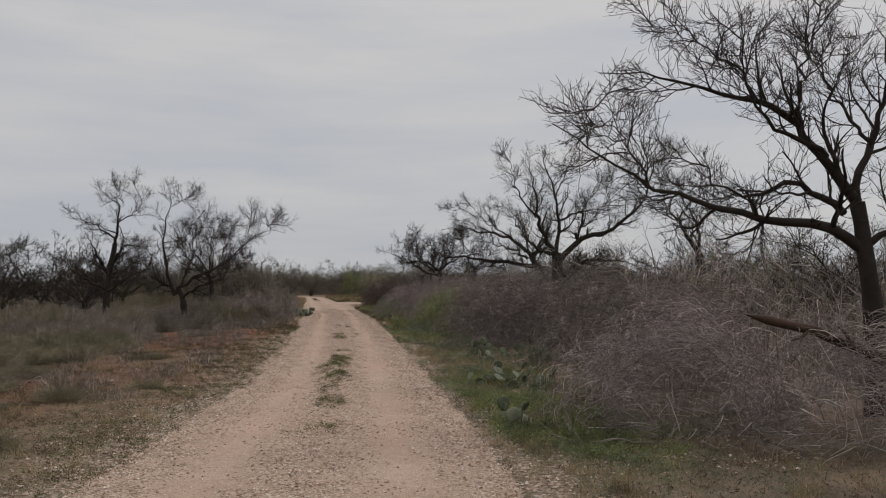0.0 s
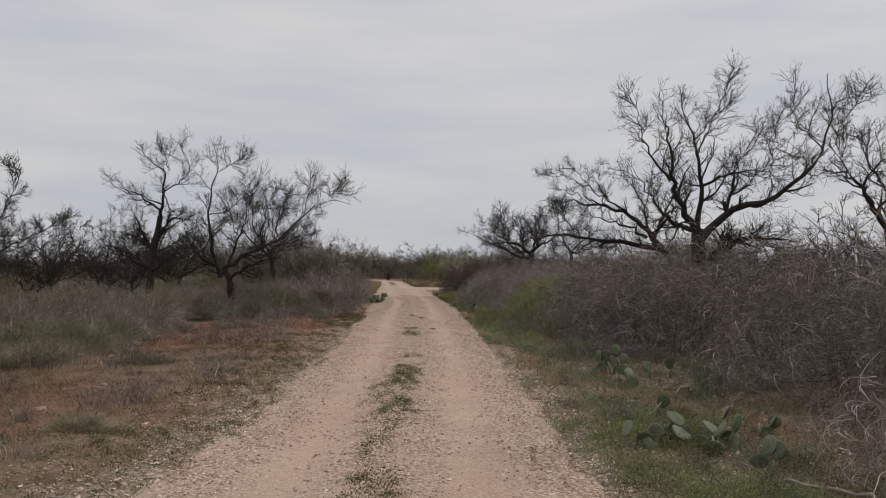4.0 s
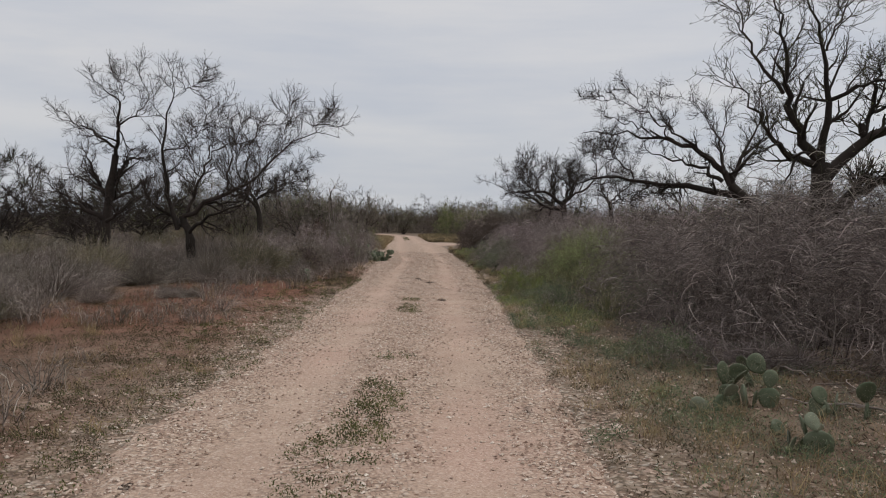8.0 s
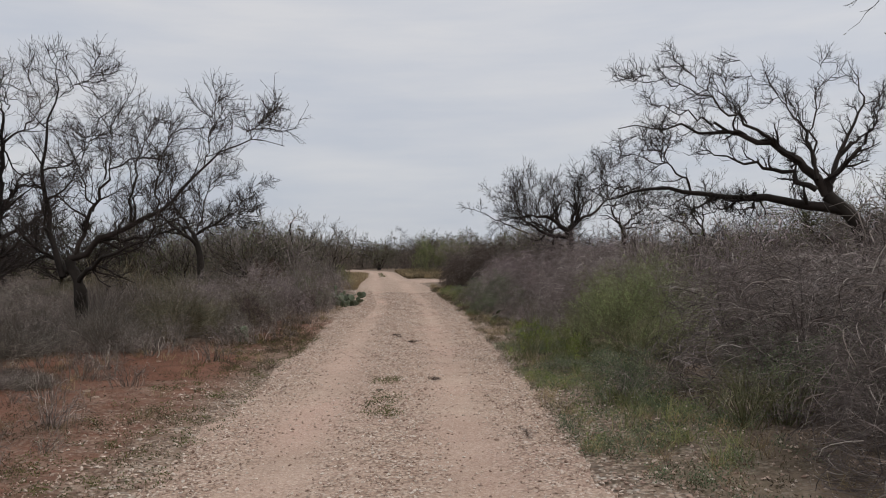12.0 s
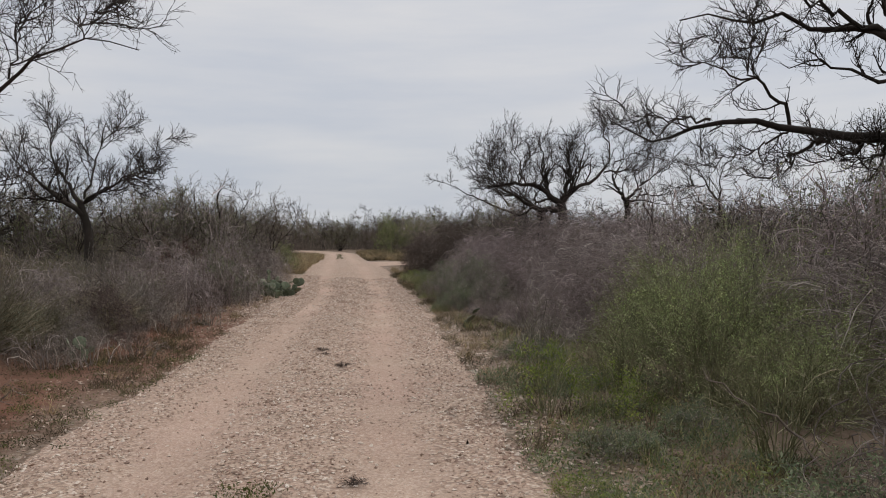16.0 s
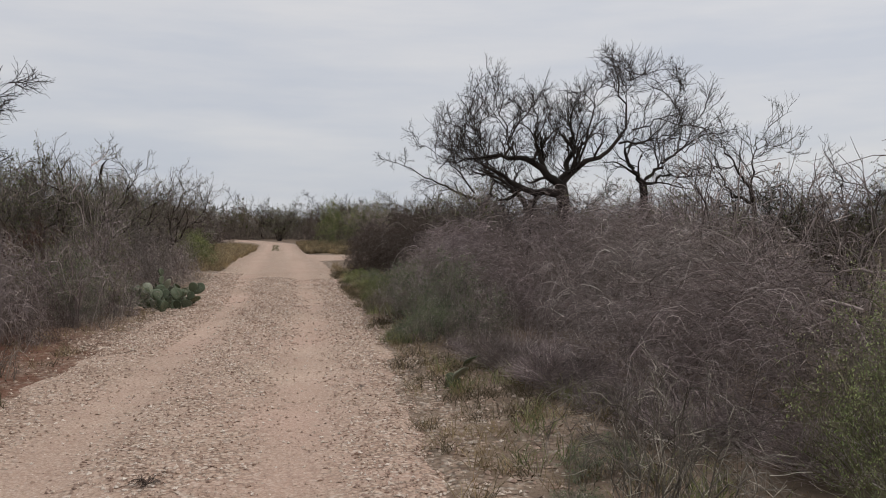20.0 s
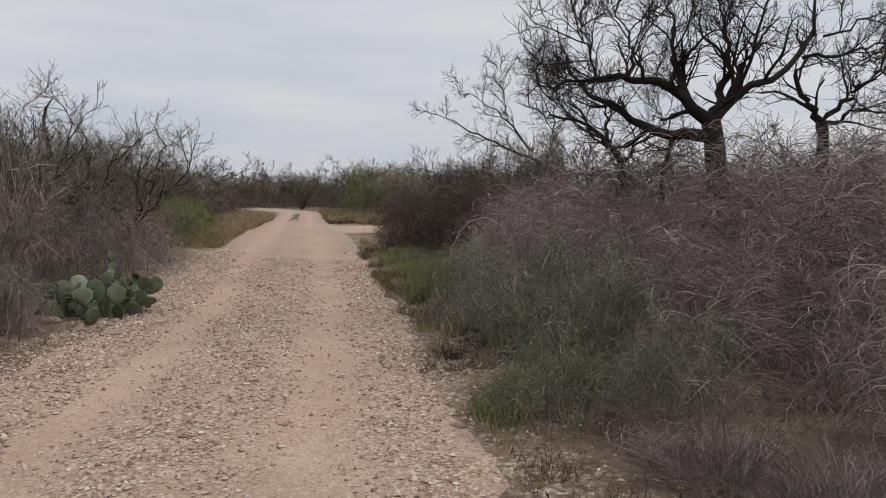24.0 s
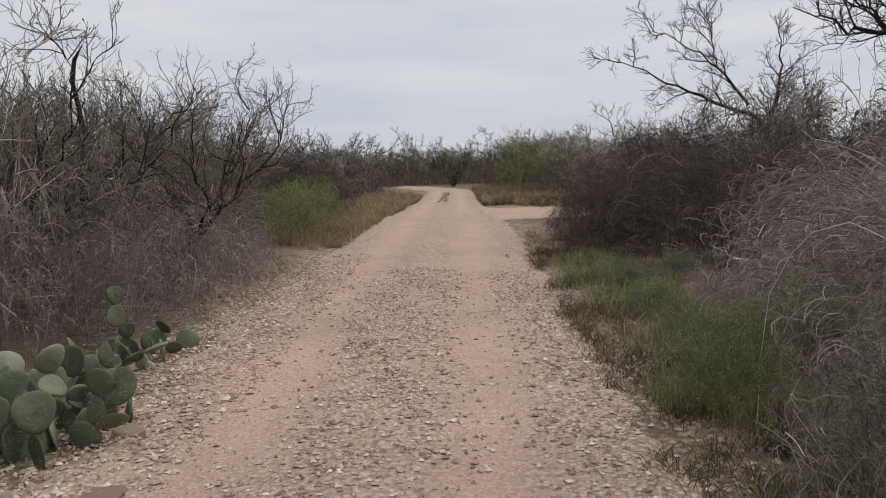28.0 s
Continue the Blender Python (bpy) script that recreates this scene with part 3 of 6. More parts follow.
def wild_limbs(seed, h, w, n=6):
    """Guide points of a spreading, crooked tree of height h and half-width w."""
    rng = np.random.default_rng(seed)
    top = 0.2 * h
    trunk = [(0, 0, -0.2), (rng.normal(0, 0.12), rng.normal(0, 0.12), top * 0.55), (rng.normal(0, 0.2), rng.normal(0, 0.2), top)]
    out = []
    for k in range(n):
        a = 2 * math.pi * (k + rng.random()) / n
        reach, rise = w * rng.uniform(0.55, 1.1), h * rng.uniform(0.4, 0.92)
        cx, cy = math.cos(a), math.sin(a)
        out.append([trunk[-1], (trunk[-1][0] + 0.35 * reach * cx, trunk[-1][1] + 0.35 * reach * cy, top + (rise - top) * 0.35),
                    (0.75 * reach * cx + rng.normal(0, 0.2), 0.75 * reach * cy + rng.normal(0, 0.2), top + (rise - top) * 0.6), (reach * cx, reach * cy, rise)])
    return trunk, out


def build_trees():
    bare = "bare dark mesquite tree with crooked limbs"
    tree(5.41, 10, [(0, 0, -0.2), (0.0, 0.0, 1.8), (-0.1, 0.0, 2.15), (-0.18, 0.0, 2.79)], [
        [(-0.1, 0.0, 2.15), (-0.49, -0.09, 2.42), (-1.09, -0.19, 2.53), (-1.82, -0.28, 2.62), (-2.53, -0.37, 2.77), (-3.03, -0.47, 2.96), (-3.52, -0.56, 3.2), (-3.94, -0.65, 3.52), (-4.28, -0.75, 3.71)],
        [(-0.18, 0.0, 2.79), (-0.59, -0.07, 3.39), (-1.03, -0.14, 3.83), (-1.54, -0.2, 4.12), (-1.99, -0.27, 4.18), (-2.49, -0.34, 4.25), (-3.13, -0.41, 4.45), (-3.62, -0.47, 4.42)],
        [(-1.54, -0.2, 4.12), (-1.82, -0.02, 4.64), (-2.18, 0.16, 4.99), (-2.94, 0.34, 5.36)],
        [(-0.18, 0.0, 2.79), (0.04, 0.04, 3.59), (0.24, 0.07, 4.17), (0.38, 0.11, 4.99), (0.46, 0.15, 5.74)],
        [(-0.59, -0.07, 3.39), (-1.21, -0.21, 3.63), (-1.58, -0.36, 3.8), (-1.8, -0.51, 4.12), (-1.9, -0.65, 4.83), (-2.01, -0.8, 5.25)],
        [(-0.36, 0.0, 2.65), (-0.69, -0.02, 2.99), (-1.15, -0.05, 3.08), (-1.67, -0.07, 2.8), (-2.16, -0.1, 3.15), (-2.51, -0.12, 3.58)],
        [(-1.03, -0.14, 3.83), (-0.91, -0.15, 4.41), (-0.76, -0.16, 5.05), (-0.64, -0.17, 5.62)],
        [(-3.03, -0.47, 2.96), (-3.34, -0.67, 3.48), (-3.64, -0.87, 3.77), (-3.99, -1.08, 3.92)],
        [(0.04, 0.04, 3.59), (-0.23, 0.18, 4.09), (-0.52, 0.32, 4.54), (-0.73, 0.46, 5.27)],
        [(-0.1, 0.0, 2.15), (0.41, -0.26, 2.69), (0.82, -0.52, 3.4)]], 0.125, 11, bare + " over a thicket", fullness=1.0, size=0.96)
    tree(3.67, 25.2, [(0, 0, -0.2), (0.0, 0.0, 1.73), (-0.07, 0.0, 2.32), (-0.09, 0.0, 2.68)], [
        [(-0.09, 0.0, 2.68), (-0.44, -0.04, 3.15), (-0.74, -0.08, 3.85), (-0.71, -0.12, 4.43), (-0.78, -0.16, 4.95), (-1.09, -0.2, 5.69)],
        [(-0.74, -0.08, 3.85), (-1.12, -0.07, 4.38), (-1.47, -0.06, 4.88), (-1.54, -0.06, 5.6), (-1.66, -0.05, 6.19)],
        [(-0.09, 0.0, 2.68), (0.03, -0.03, 3.74), (-0.05, -0.06, 4.56), (-0.36, -0.09, 5.25), (-0.61, -0.12, 6.17)],
        [(-0.05, -0.06, 4.56), (0.26, -0.01, 5.28), (0.57, 0.04, 6.0), (0.7, 0.09, 6.6)],
        [(-0.07, 0.0, 2.32), (0.6, 0.05, 3.16), (1.04, 0.1, 3.31), (1.66, 0.14, 3.27), (2.22, 0.19, 3.76), (2.66, 0.24, 4.09), (2.98, 0.29, 4.64), (3.24, 0.33, 5.2), (3.19, 0.38, 5.99), (3.1, 0.43, 6.6)],
        [(2.98, 0.29, 4.64), (2.48, 0.59, 5.37), (2.41, 0.9, 6.24)],
        [(0.03, -0.03, 3.74), (0.36, -0.13, 3.94), (0.98, -0.23, 4.05), (1.54, -0.32, 4.12), (1.92, -0.42, 3.7)],
        [(1.54, -0.32, 4.12), (1.74, -0.22, 4.66), (1.78, -0.12, 5.15)],
        [(0.6, 0.05, 3.16), (0.83, 0.17, 3.89), (0.96, 0.28, 4.45), (1.49, 0.4, 4.89)],
        [(0.0, 0.0, 1.73), (0.62, -0.12, 2.38), (1.41, -0.25, 2.49), (2.07, -0.37, 2.37)],
        [(-0.09, 0.0, 2.68), (-0.74, -0.3, 2.71), (-1.16, -0.6, 3.26), (-1.79, -0.9, 4.07)],
        [(3.24, 0.33, 5.2), (3.82, 0.65, 5.7), (4.09, 0.97, 6.15)]], 0.19, 23, "large mesquite tree just coming into green bud", TWIG_GREEN, (LEAF_OLIVE, 1, 0.04), fullness=1.0, size=0.97)
    tree(8.64, 26.6, [(0, 0, -0.2), (0.0, 0.0, 2.14), (-0.1, 0.0, 2.66)], [
        [(-0.1, 0.0, 2.66), (-0.52, -0.07, 3.19), (-0.82, -0.15, 3.7), (-1.15, -0.22, 4.05), (-1.48, -0.29, 4.16), (-1.96, -0.36, 4.02)],
        [(-0.82, -0.15, 3.7), (-0.61, -0.23, 4.11), (-0.37, -0.31, 4.32), (0.06, -0.4, 5.22), (0.19, -0.48, 5.77)],
        [(-0.61, -0.23, 4.11), (0.31, 0.04, 4.15), (0.93, 0.3, 3.97)],
        [(-0.1, 0.0, 2.66), (-0.07, 0.04, 3.44), (-0.32, 0.08, 3.9), (-0.65, 0.11, 4.74), (-0.44, 0.15, 5.27)],
        [(-0.37, -0.31, 4.32), (0.04, -0.33, 4.61), (0.36, -0.35, 4.42), (0.74, -0.36, 4.16)],
        [(-1.15, -0.22, 4.05), (-1.31, -0.03, 4.71), (-0.97, 0.15, 5.26)]], 0.16, 73, bare + " among the brush", thick=1.2, fullness=0.9)
    tree(4.17, 31.4, [(0, 0, -0.2), (0.0, 0.0, 1.99), (-0.28, 0.0, 2.23), (-0.63, 0.0, 2.53)], [
        [(-0.28, 0.0, 2.23), (-1.84, 0.05, 2.59), (-2.23, 0.15, 2.52), (-2.54, 0.2, 2.53), (-2.89, 0.25, 2.64), (-3.35, 0.15, 2.74), (-3.82, 0.07, 2.74), (-4.05, 0.4, 2.59), (-4.36, 0.85, 2.6), (-4.53, 1.1, 2.71), (-4.73, 1.3, 2.91)],
        [(-3.82, 0.07, 2.74), (-4.12, 0.15, 2.77), (-4.37, 0.25, 2.85), (-4.63, 0.35, 2.84), (-4.77, 0.45, 3.07)],
        [(-2.89, 0.25, 2.64), (-2.98, 0.1, 2.85), (-3.21, -0.05, 2.98), (-3.4, -0.14, 3.16), (-3.85, -0.2, 3.3), (-4.21, -0.2, 3.36), (-4.62, -0.25, 3.43)],
        [(-3.4, -0.14, 3.16), (-3.58, -0.05, 3.41), (-3.73, 0.05, 3.6), (-3.98, 0.1, 3.75)],
        [(-3.4, -0.14, 3.16), (-3.41, -0.3, 3.31), (-3.52, -0.4, 3.6), (-3.59, -0.45, 3.88)],
        [(-2.89, 0.25, 2.64), (-3.1, 0.5, 2.49), (-3.56, 0.7, 2.36), (-3.91, 0.9, 2.41)],
        [(-2.23, 0.15, 2.52), (-2.15, 0.0, 2.38), (-2.54, -0.1, 2.29), (-2.83, -0.15, 2.24)],
        [(-1.84, 0.05, 2.59), (-1.64, 0.5, 2.47), (-2.0, 0.6, 2.27), (-2.25, 0.7, 2.14)],
        [(-2.54, 0.2, 2.53), (-2.63, 0.5, 2.43), (-2.84, 0.7, 2.22), (-3.05, 0.8, 2.03)],
        [(-0.63, 0.0, 2.53), (-0.97, -0.04, 3.02), (-1.37, -0.08, 3.39), (-2.01, -0.11, 3.6), (-2.88, -0.15, 3.72), (-3.59, -0.19, 3.8), (-4.21, -0.23, 3.8)],
        [(-1.22, -0.08, 3.24), (-2.03, -0.26, 3.79), (-2.59, -0.44, 4.11), (-3.25, -0.63, 4.44), (-3.81, -0.81, 4.68)],
        [(-0.84, -0.11, 2.62), (-1.28, -0.03, 2.91), (-1.64, 0.04, 3.07), (-2.32, 0.11, 3.29), (-3.06, 0.18, 3.39)],
        [(-0.84, -0.11, 2.81), (-0.88, 0.15, 3.68), (-1.24, 0.41, 4.22), (-1.46, 0.67, 4.87)],
        [(-0.63, 0.0, 2.53), (-0.51, -0.13, 3.0), (-0.32, -0.26, 3.13), (0.0, -0.4, 3.56), (0.07, -0.53, 4.28)],
        [(-2.01, -0.11, 3.6), (-2.6, -0.23, 3.85), (-3.32, -0.36, 4.06), (-4.03, -0.48, 4.19)],
        [(-0.84, -0.11, 2.81), (-0.85, 0.04, 3.82), (-0.62, 0.18, 4.56), (-0.63, 0.33, 5.16)],
        [(-2.59, -0.44, 4.11), (-2.95, -0.5, 4.6), (-3.4, -0.6, 5.0)],
        [(-3.25, -0.63, 4.44), (-3.8, -0.6, 4.6), (-4.3, -0.65, 4.6)],
        [(-0.63, 0.0, 2.53), (-0.3, 0.2, 3.3), (0.15, 0.3, 4.1), (0.0, 0.5, 5.0)],
        [(-0.85, 0.04, 3.82), (-1.3, 0.2, 4.4), (-1.9, 0.3, 4.9), (-2.3, 0.3, 5.3)],
        [(-0.3, 0.2, 3.3), (0.4, 0.5, 3.8), (0.8, 0.7, 4.6)],
        [(-2.03, -0.26, 3.79), (-2.32, -0.11, 4.27), (-2.35, 0.04, 4.77)]], 0.15, 31, bare + " reaching low towards the road", thick=0.85, fullness=0.85, reach=0.5)
    tree(-0.10, 44.0, [(0, 0, -0.2), (0.0, 0.0, 1.94), (-0.06, 0.0, 2.22), (-0.09, 0.0, 2.41)], [
        [(-0.09, 0.0, 2.41), (-0.44, -0.08, 2.72), (-0.79, -0.17, 2.95), (-1.37, -0.25, 2.97), (-1.71, -0.34, 2.99), (-2.26, -0.42, 2.89), (-2.64, -0.51, 2.75)],
        [(-1.26, -0.25, 2.97), (-1.19, -0.06, 3.44), (-1.35, 0.14, 3.91), (-1.57, 0.34, 4.34)],
        [(-0.09, 0.0, 2.41), (0.11, 0.04, 2.67), (0.68, 0.07, 3.02), (1.13, 0.11, 3.3), (1.42, 0.14, 3.59), (1.37, 0.18, 3.88), (1.15, 0.21, 4.33), (1.04, 0.25, 4.9), (0.98, 0.28, 5.3)],
        [(1.42, 0.14, 3.59), (1.84, 0.22, 3.72), (2.32, 0.31, 4.02), (2.56, 0.39, 4.49), (2.76, 0.47, 4.9)],
        [(-0.09, 0.0, 2.41), (0.19, 0.19, 3.19), (0.16, 0.38, 3.79), (0.07, 0.58, 4.45)],
        [(0.11, 0.04, 2.67), (0.49, -0.01, 3.56), (0.64, -0.05, 4.17), (0.52, -0.09, 4.6)],
        [(-0.44, -0.08, 2.72), (-0.62, 0.07, 3.29), (-0.55, 0.23, 3.87), (-0.71, 0.38, 4.35)],
        [(1.15, 0.21, 4.33), (1.62, 0.55, 4.97)],
        [(1.13, 0.11, 3.3), (1.97, -0.13, 3.39), (2.55, -0.37, 3.69), (2.74, -0.61, 3.98)],
        [(-0.06, 0.0, 2.22), (-0.77, 0.16, 2.26), (-1.33, 0.31, 2.63), (-1.9, 0.47, 3.04), (-2.07, 0.63, 3.81)],
        [(-1.71, -0.34, 2.99), (-1.88, -0.41, 3.55), (-2.05, -0.48, 4.02)]], 0.16, 41, bare + " behind the brush", fullness=1.05, size=0.95)
    tree(1.81, 45.3, [(0, 0, -0.2), (0.0, 0.0, 2.16), (-0.03, 0.0, 2.4)], [
        [(-0.03, 0.0, 2.4), (-0.35, -0.01, 2.82), (-0.48, -0.02, 3.16), (-0.14, -0.03, 3.33), (0.22, -0.04, 3.25)],
        [(-0.03, 0.0, 2.4), (0.31, -0.16, 2.81), (0.68, -0.32, 3.14), (0.51, -0.48, 3.38), (0.17, -0.64, 3.3)],
        [(0.31, -0.16, 2.81), (0.71, -0.04, 3.07), (1.23, 0.08, 3.33), (1.51, 0.2, 3.77)],
        [(-0.03, 0.0, 2.4), (0.5, -0.14, 2.58), (1.0, -0.28, 2.47)]], 0.10, 47, "small twisted bare tree with knotted limbs", fullness=0.6)
    tree(5.07, 47.5, [(0, 0, -0.2), (0.0, 0.0, 1.97), (-0.08, 0.0, 2.38)], [
        [(-0.08, 0.0, 2.38), (-0.41, 0.22, 3.01), (-0.69, 0.45, 3.52), (-0.48, 0.67, 4.11)],
        [(-0.08, 0.0, 2.38), (-0.11, -0.13, 3.12), (0.07, -0.27, 3.72), (0.21, -0.4, 4.17)],
        [(-0.41, 0.22, 3.01), (-0.95, 0.26, 2.87), (-1.43, 0.31, 3.08)],
        [(-0.11, -0.13, 3.12), (0.44, -0.2, 3.46), (0.75, -0.27, 3.18)],
        [(0.0, 0.0, 1.97), (-0.71, 0.07, 2.45), (-0.86, 0.14, 3.14), (-1.26, 0.2, 3.56)]], 0.07, 49, "small slender bare tree with pale budding twigs", TWIG_GREEN, (LEAF_OLIVE, 1, 0.035), fullness=0.6)
    tree(-0.23, 49.5, [(0, 0, -0.2), (0.0, 0.0, 1.68), (-0.03, 0.0, 1.94)], [
        [(-0.03, 0.0, 1.94), (-0.3, -0.09, 2.32), (-0.65, -0.18, 2.62), (-0.95, -0.27, 2.74), (-1.54, -0.36, 2.78), (-1.83, -0.46, 2.98), (-2.13, -0.55, 3.12)],
        [(-0.7, -0.18, 2.65), (-1.06, -0.37, 3.1), (-1.13, -0.57, 3.6), (-1.29, -0.76, 4.03)],
        [(-0.03, 0.0, 1.94), (0.38, 0.15, 2.36), (0.82, 0.3, 2.71), (1.15, 0.44, 2.96)],
        [(0.82, 0.3, 2.71), (0.72, 0.47, 3.38), (0.83, 0.64, 4.01)],
        [(-0.95, -0.27, 2.74), (-1.42, -0.23, 3.13), (-1.74, -0.19, 3.59), (-1.97, -0.15, 4.19)],
        [(-0.3, -0.09, 2.32), (-0.33, 0.19, 3.09), (-0.11, 0.48, 3.73)]], 0.12, 43, bare + " rising out of the thicket", fullness=0.9)
    tree(-0.70, 60.5, [(0, 0, -0.2), (0.0, 0.0, 1.88), (-0.17, 0.0, 2.32)], [
        [(-0.17, 0.0, 2.32), (-0.95, -0.11, 2.7), (-1.74, -0.21, 3.03), (-2.43, -0.32, 3.3), (-3.55, -0.42, 3.86), (-4.42, -0.53, 4.16)],
        [(-0.42, 0.0, 2.68), (-1.17, 0.16, 3.7), (-1.69, 0.32, 4.09), (-2.65, 0.47, 4.78), (-3.28, 0.63, 5.01)],
        [(-1.17, 0.16, 3.7), (-1.42, -0.07, 5.0), (-1.67, -0.29, 5.84)],
        [(0.0, 0.0, 1.88), (0.32, 0.28, 3.2), (0.46, 0.56, 4.11), (0.33, 0.84, 4.87)]], 0.13, 71, bare + " beyond the thicket", thick=1.3, fullness=0.9)
    tree(-10.24, 31.5, [(0, 0, -0.2), (0.0, 0.0, 1.08), (-0.24, 0.0, 1.71)], [
        [(-0.24, 0.0, 1.71), (0.38, 0.03, 2.04), (0.93, 0.06, 2.32), (1.62, 0.08, 2.53), (2.16, 0.11, 3.11), (2.56, 0.14, 3.56), (3.09, 0.17, 3.99), (3.75, 0.19, 4.13), (4.17, 0.22, 3.9)],
        [(2.56, 0.14, 3.56), (2.67, 0.21, 4.28), (2.78, 0.28, 5.0)],
        [(3.36, 0.17, 4.07), (3.77, 0.59, 4.67)],
        [(-0.38, 0.0, 1.34), (-0.76, 0.1, 2.27), (-0.93, 0.21, 3.35), (-0.95, 0.31, 4.45), (-0.64, 0.41, 5.13), (-0.9, 0.52, 6.25)],
        [(-0.1, 0.0, 1.8), (0.21, 0.1, 2.67), (0.41, 0.21, 3.34), (0.7, 0.31, 3.74), (1.27, 0.42, 3.82), (2.03, 0.52, 3.8)],
        [(0.41, 0.21, 3.34), (0.75, -0.09, 4.09), (1.12, -0.39, 4.67)],
        [(1.07, 0.06, 2.37), (1.11, -0.02, 3.18), (1.42, -0.1, 4.07), (1.73, -0.18, 4.69)],
        [(-0.9, 0.21, 3.56), (-0.14, -0.04, 3.61), (0.48, -0.29, 4.13), (0.87, -0.54, 4.53)],
        [(1.62, 0.08, 2.53), (1.63, -0.1, 3.29), (2.04, -0.28, 4.03), (2.25, -0.47, 4.5)],
        [(-0.64, 0.41, 5.13), (0.01, 0.22, 5.47), (0.46, 0.03, 5.68)],
        [(0.21, 0.1, 2.67), (-0.2, 0.35, 3.36), (-0.18, 0.59, 4.47)],
        [(-0.05, 0, 1.2), (0.8, -0.6, 1.75), (1.9, -1.0, 2.1), (2.8, -1.2, 2.7)],
        [(-0.2, 0, 1.5), (-1.2, 0.4, 1.95), (-2.0, 0.8, 2.7)],
        [(0.38, 0.03, 2.04), (1.3, 0.9, 2.2), (2.4, 1.5, 2.6)]], 0.12, 53, "bare leaning mesquite with two dark trunks", thick=1.0, fullness=1.0, size=0.95)
    tree(-15.01, 35.5, [(0, 0, -0.2), (0.0, 0.0, 1.36), (0.19, 0.0, 2.69), (0.41, 0.0, 3.85)], [
        [(0.41, 0.0, 3.85), (0.57, -0.13, 4.4), (0.58, -0.27, 5.2), (0.91, -0.4, 5.69), (0.27, -0.54, 5.97), (-0.34, -0.67, 6.69)],
        [(0.58, -0.27, 4.79), (1.34, -0.36, 5.17), (1.92, -0.45, 5.7), (1.59, -0.54, 6.41), (1.39, -0.63, 7.03)],
        [(0.41, 0.0, 4.09), (-0.35, 0.0, 4.67), (-1.26, -0.01, 5.04), (-2.1, -0.01, 5.14)],
        [(0.19, 0.0, 2.69), (0.61, 0.21, 3.58), (1.03, 0.42, 3.86), (1.46, 0.63, 3.64)],
        [(0.65, -0.27, 4.71), (0.87, 0.01, 4.05), (1.37, 0.29, 3.7), (1.12, 0.57, 3.14)],
        [(0.1, 0.0, 2.36), (-0.6, 0.14, 3.46), (-1.09, 0.28, 4.32)],
        [(0.1, 0.0, 2.53), (-0.78, -0.19, 3.07), (-1.37, -0.39, 3.22)],
        [(0.91, -0.4, 5.69), (0.7, -0.37, 6.47), (0.51, -0.34, 6.65)],
        [(0.05, 0, 1.6), (-0.9, -0.4, 2.2), (-1.9, -0.6, 2.9)],
        [(0.05, 0, 1.5), (1.1, -0.5, 2.1), (2.2, -0.9, 2.6)],
        [(0.15, 0, 2.2), (0.9, 0.8, 2.9), (1.5, 1.5, 3.6)]], 0.15, 59, bare + " standing in grey brush", thick=1.0, fullness=1.05, size=0.93)
    tree(-23.3, 36.5, [(-0.3, 0, -0.2), (-0.3, 0, 1.2), (-0.3, 0, 2.0)], [
        [(-0.3, 0, 1.8), (-1.6, 0, 3.3), (-3.0, 0.4, 4.4), (-4.4, 0.6, 6.4)], [(-0.3, 0, 1.7), (1.4, -0.5, 3.2), (2.7, -0.8, 5.0), (2.7, -1.0, 6.2)],
        [(-0.3, 0, 2.0), (-1.0, 0.8, 4.4), (-1.5, 1.2, 6.2)], [(-0.3, 0, 1.7), (1.9, 0.8, 2.7), (4.0, 1.2, 4.0)]], 0.15, 61, bare + " in the open brush field", TWIG_GREEN, thick=1.5, fullness=1.4)
    tree(-12.6, 42.0, [(0.4, 0, 0.2), (0.4, 0, 1.1), (0.4, 0, 1.7), (0.2, 0, 2.4)], [
        [(0.2, 0, 2.4), (-0.7, 0.3, 3.5), (-0.8, 0.5, 4.7), (-0.6, 0.6, 5.0)], [(0.3, 0, 2.4), (1.5, -0.5, 3.0), (3.1, -0.8, 3.2)],
        [(0.3, 0, 2.5), (0.4, 0.6, 3.9), (1.2, 1.0, 5.0)], [(0.3, 0, 2.0), (-0.6, -0.7, 3.0), (-1.3, -1.0, 3.9)], [(0.3, 0, 2.4), (1.2, 0.8, 3.2), (2.2, 1.2, 4.3)]], 0.11, 67, "bare bushy mesquite with dark twigs", thick=1.3, fullness=1.2)
    for x, y, h, w, seed in ((-10.5, 46.6, 3.2, 1.8, 81), (-10.6, 50.2, 3.1, 1.8, 83), (-12.6, 48.6, 3.4, 2.0, 85), (-11.6, 44.6, 3.1, 1.8, 87), (-9.9, 48.4, 2.9, 1.5, 89)):
        tree(x, y, *wild_limbs(seed, h, w, 7), 0.085, seed, "low crooked bare mesquite rising out of grey brush", TWIG_HAZE, (LEAF_LUSH, 1, 0.03), thick=0.9, fullness=0.85)
    # trees further off: a few shapes, copied
    protos = [None] * 7
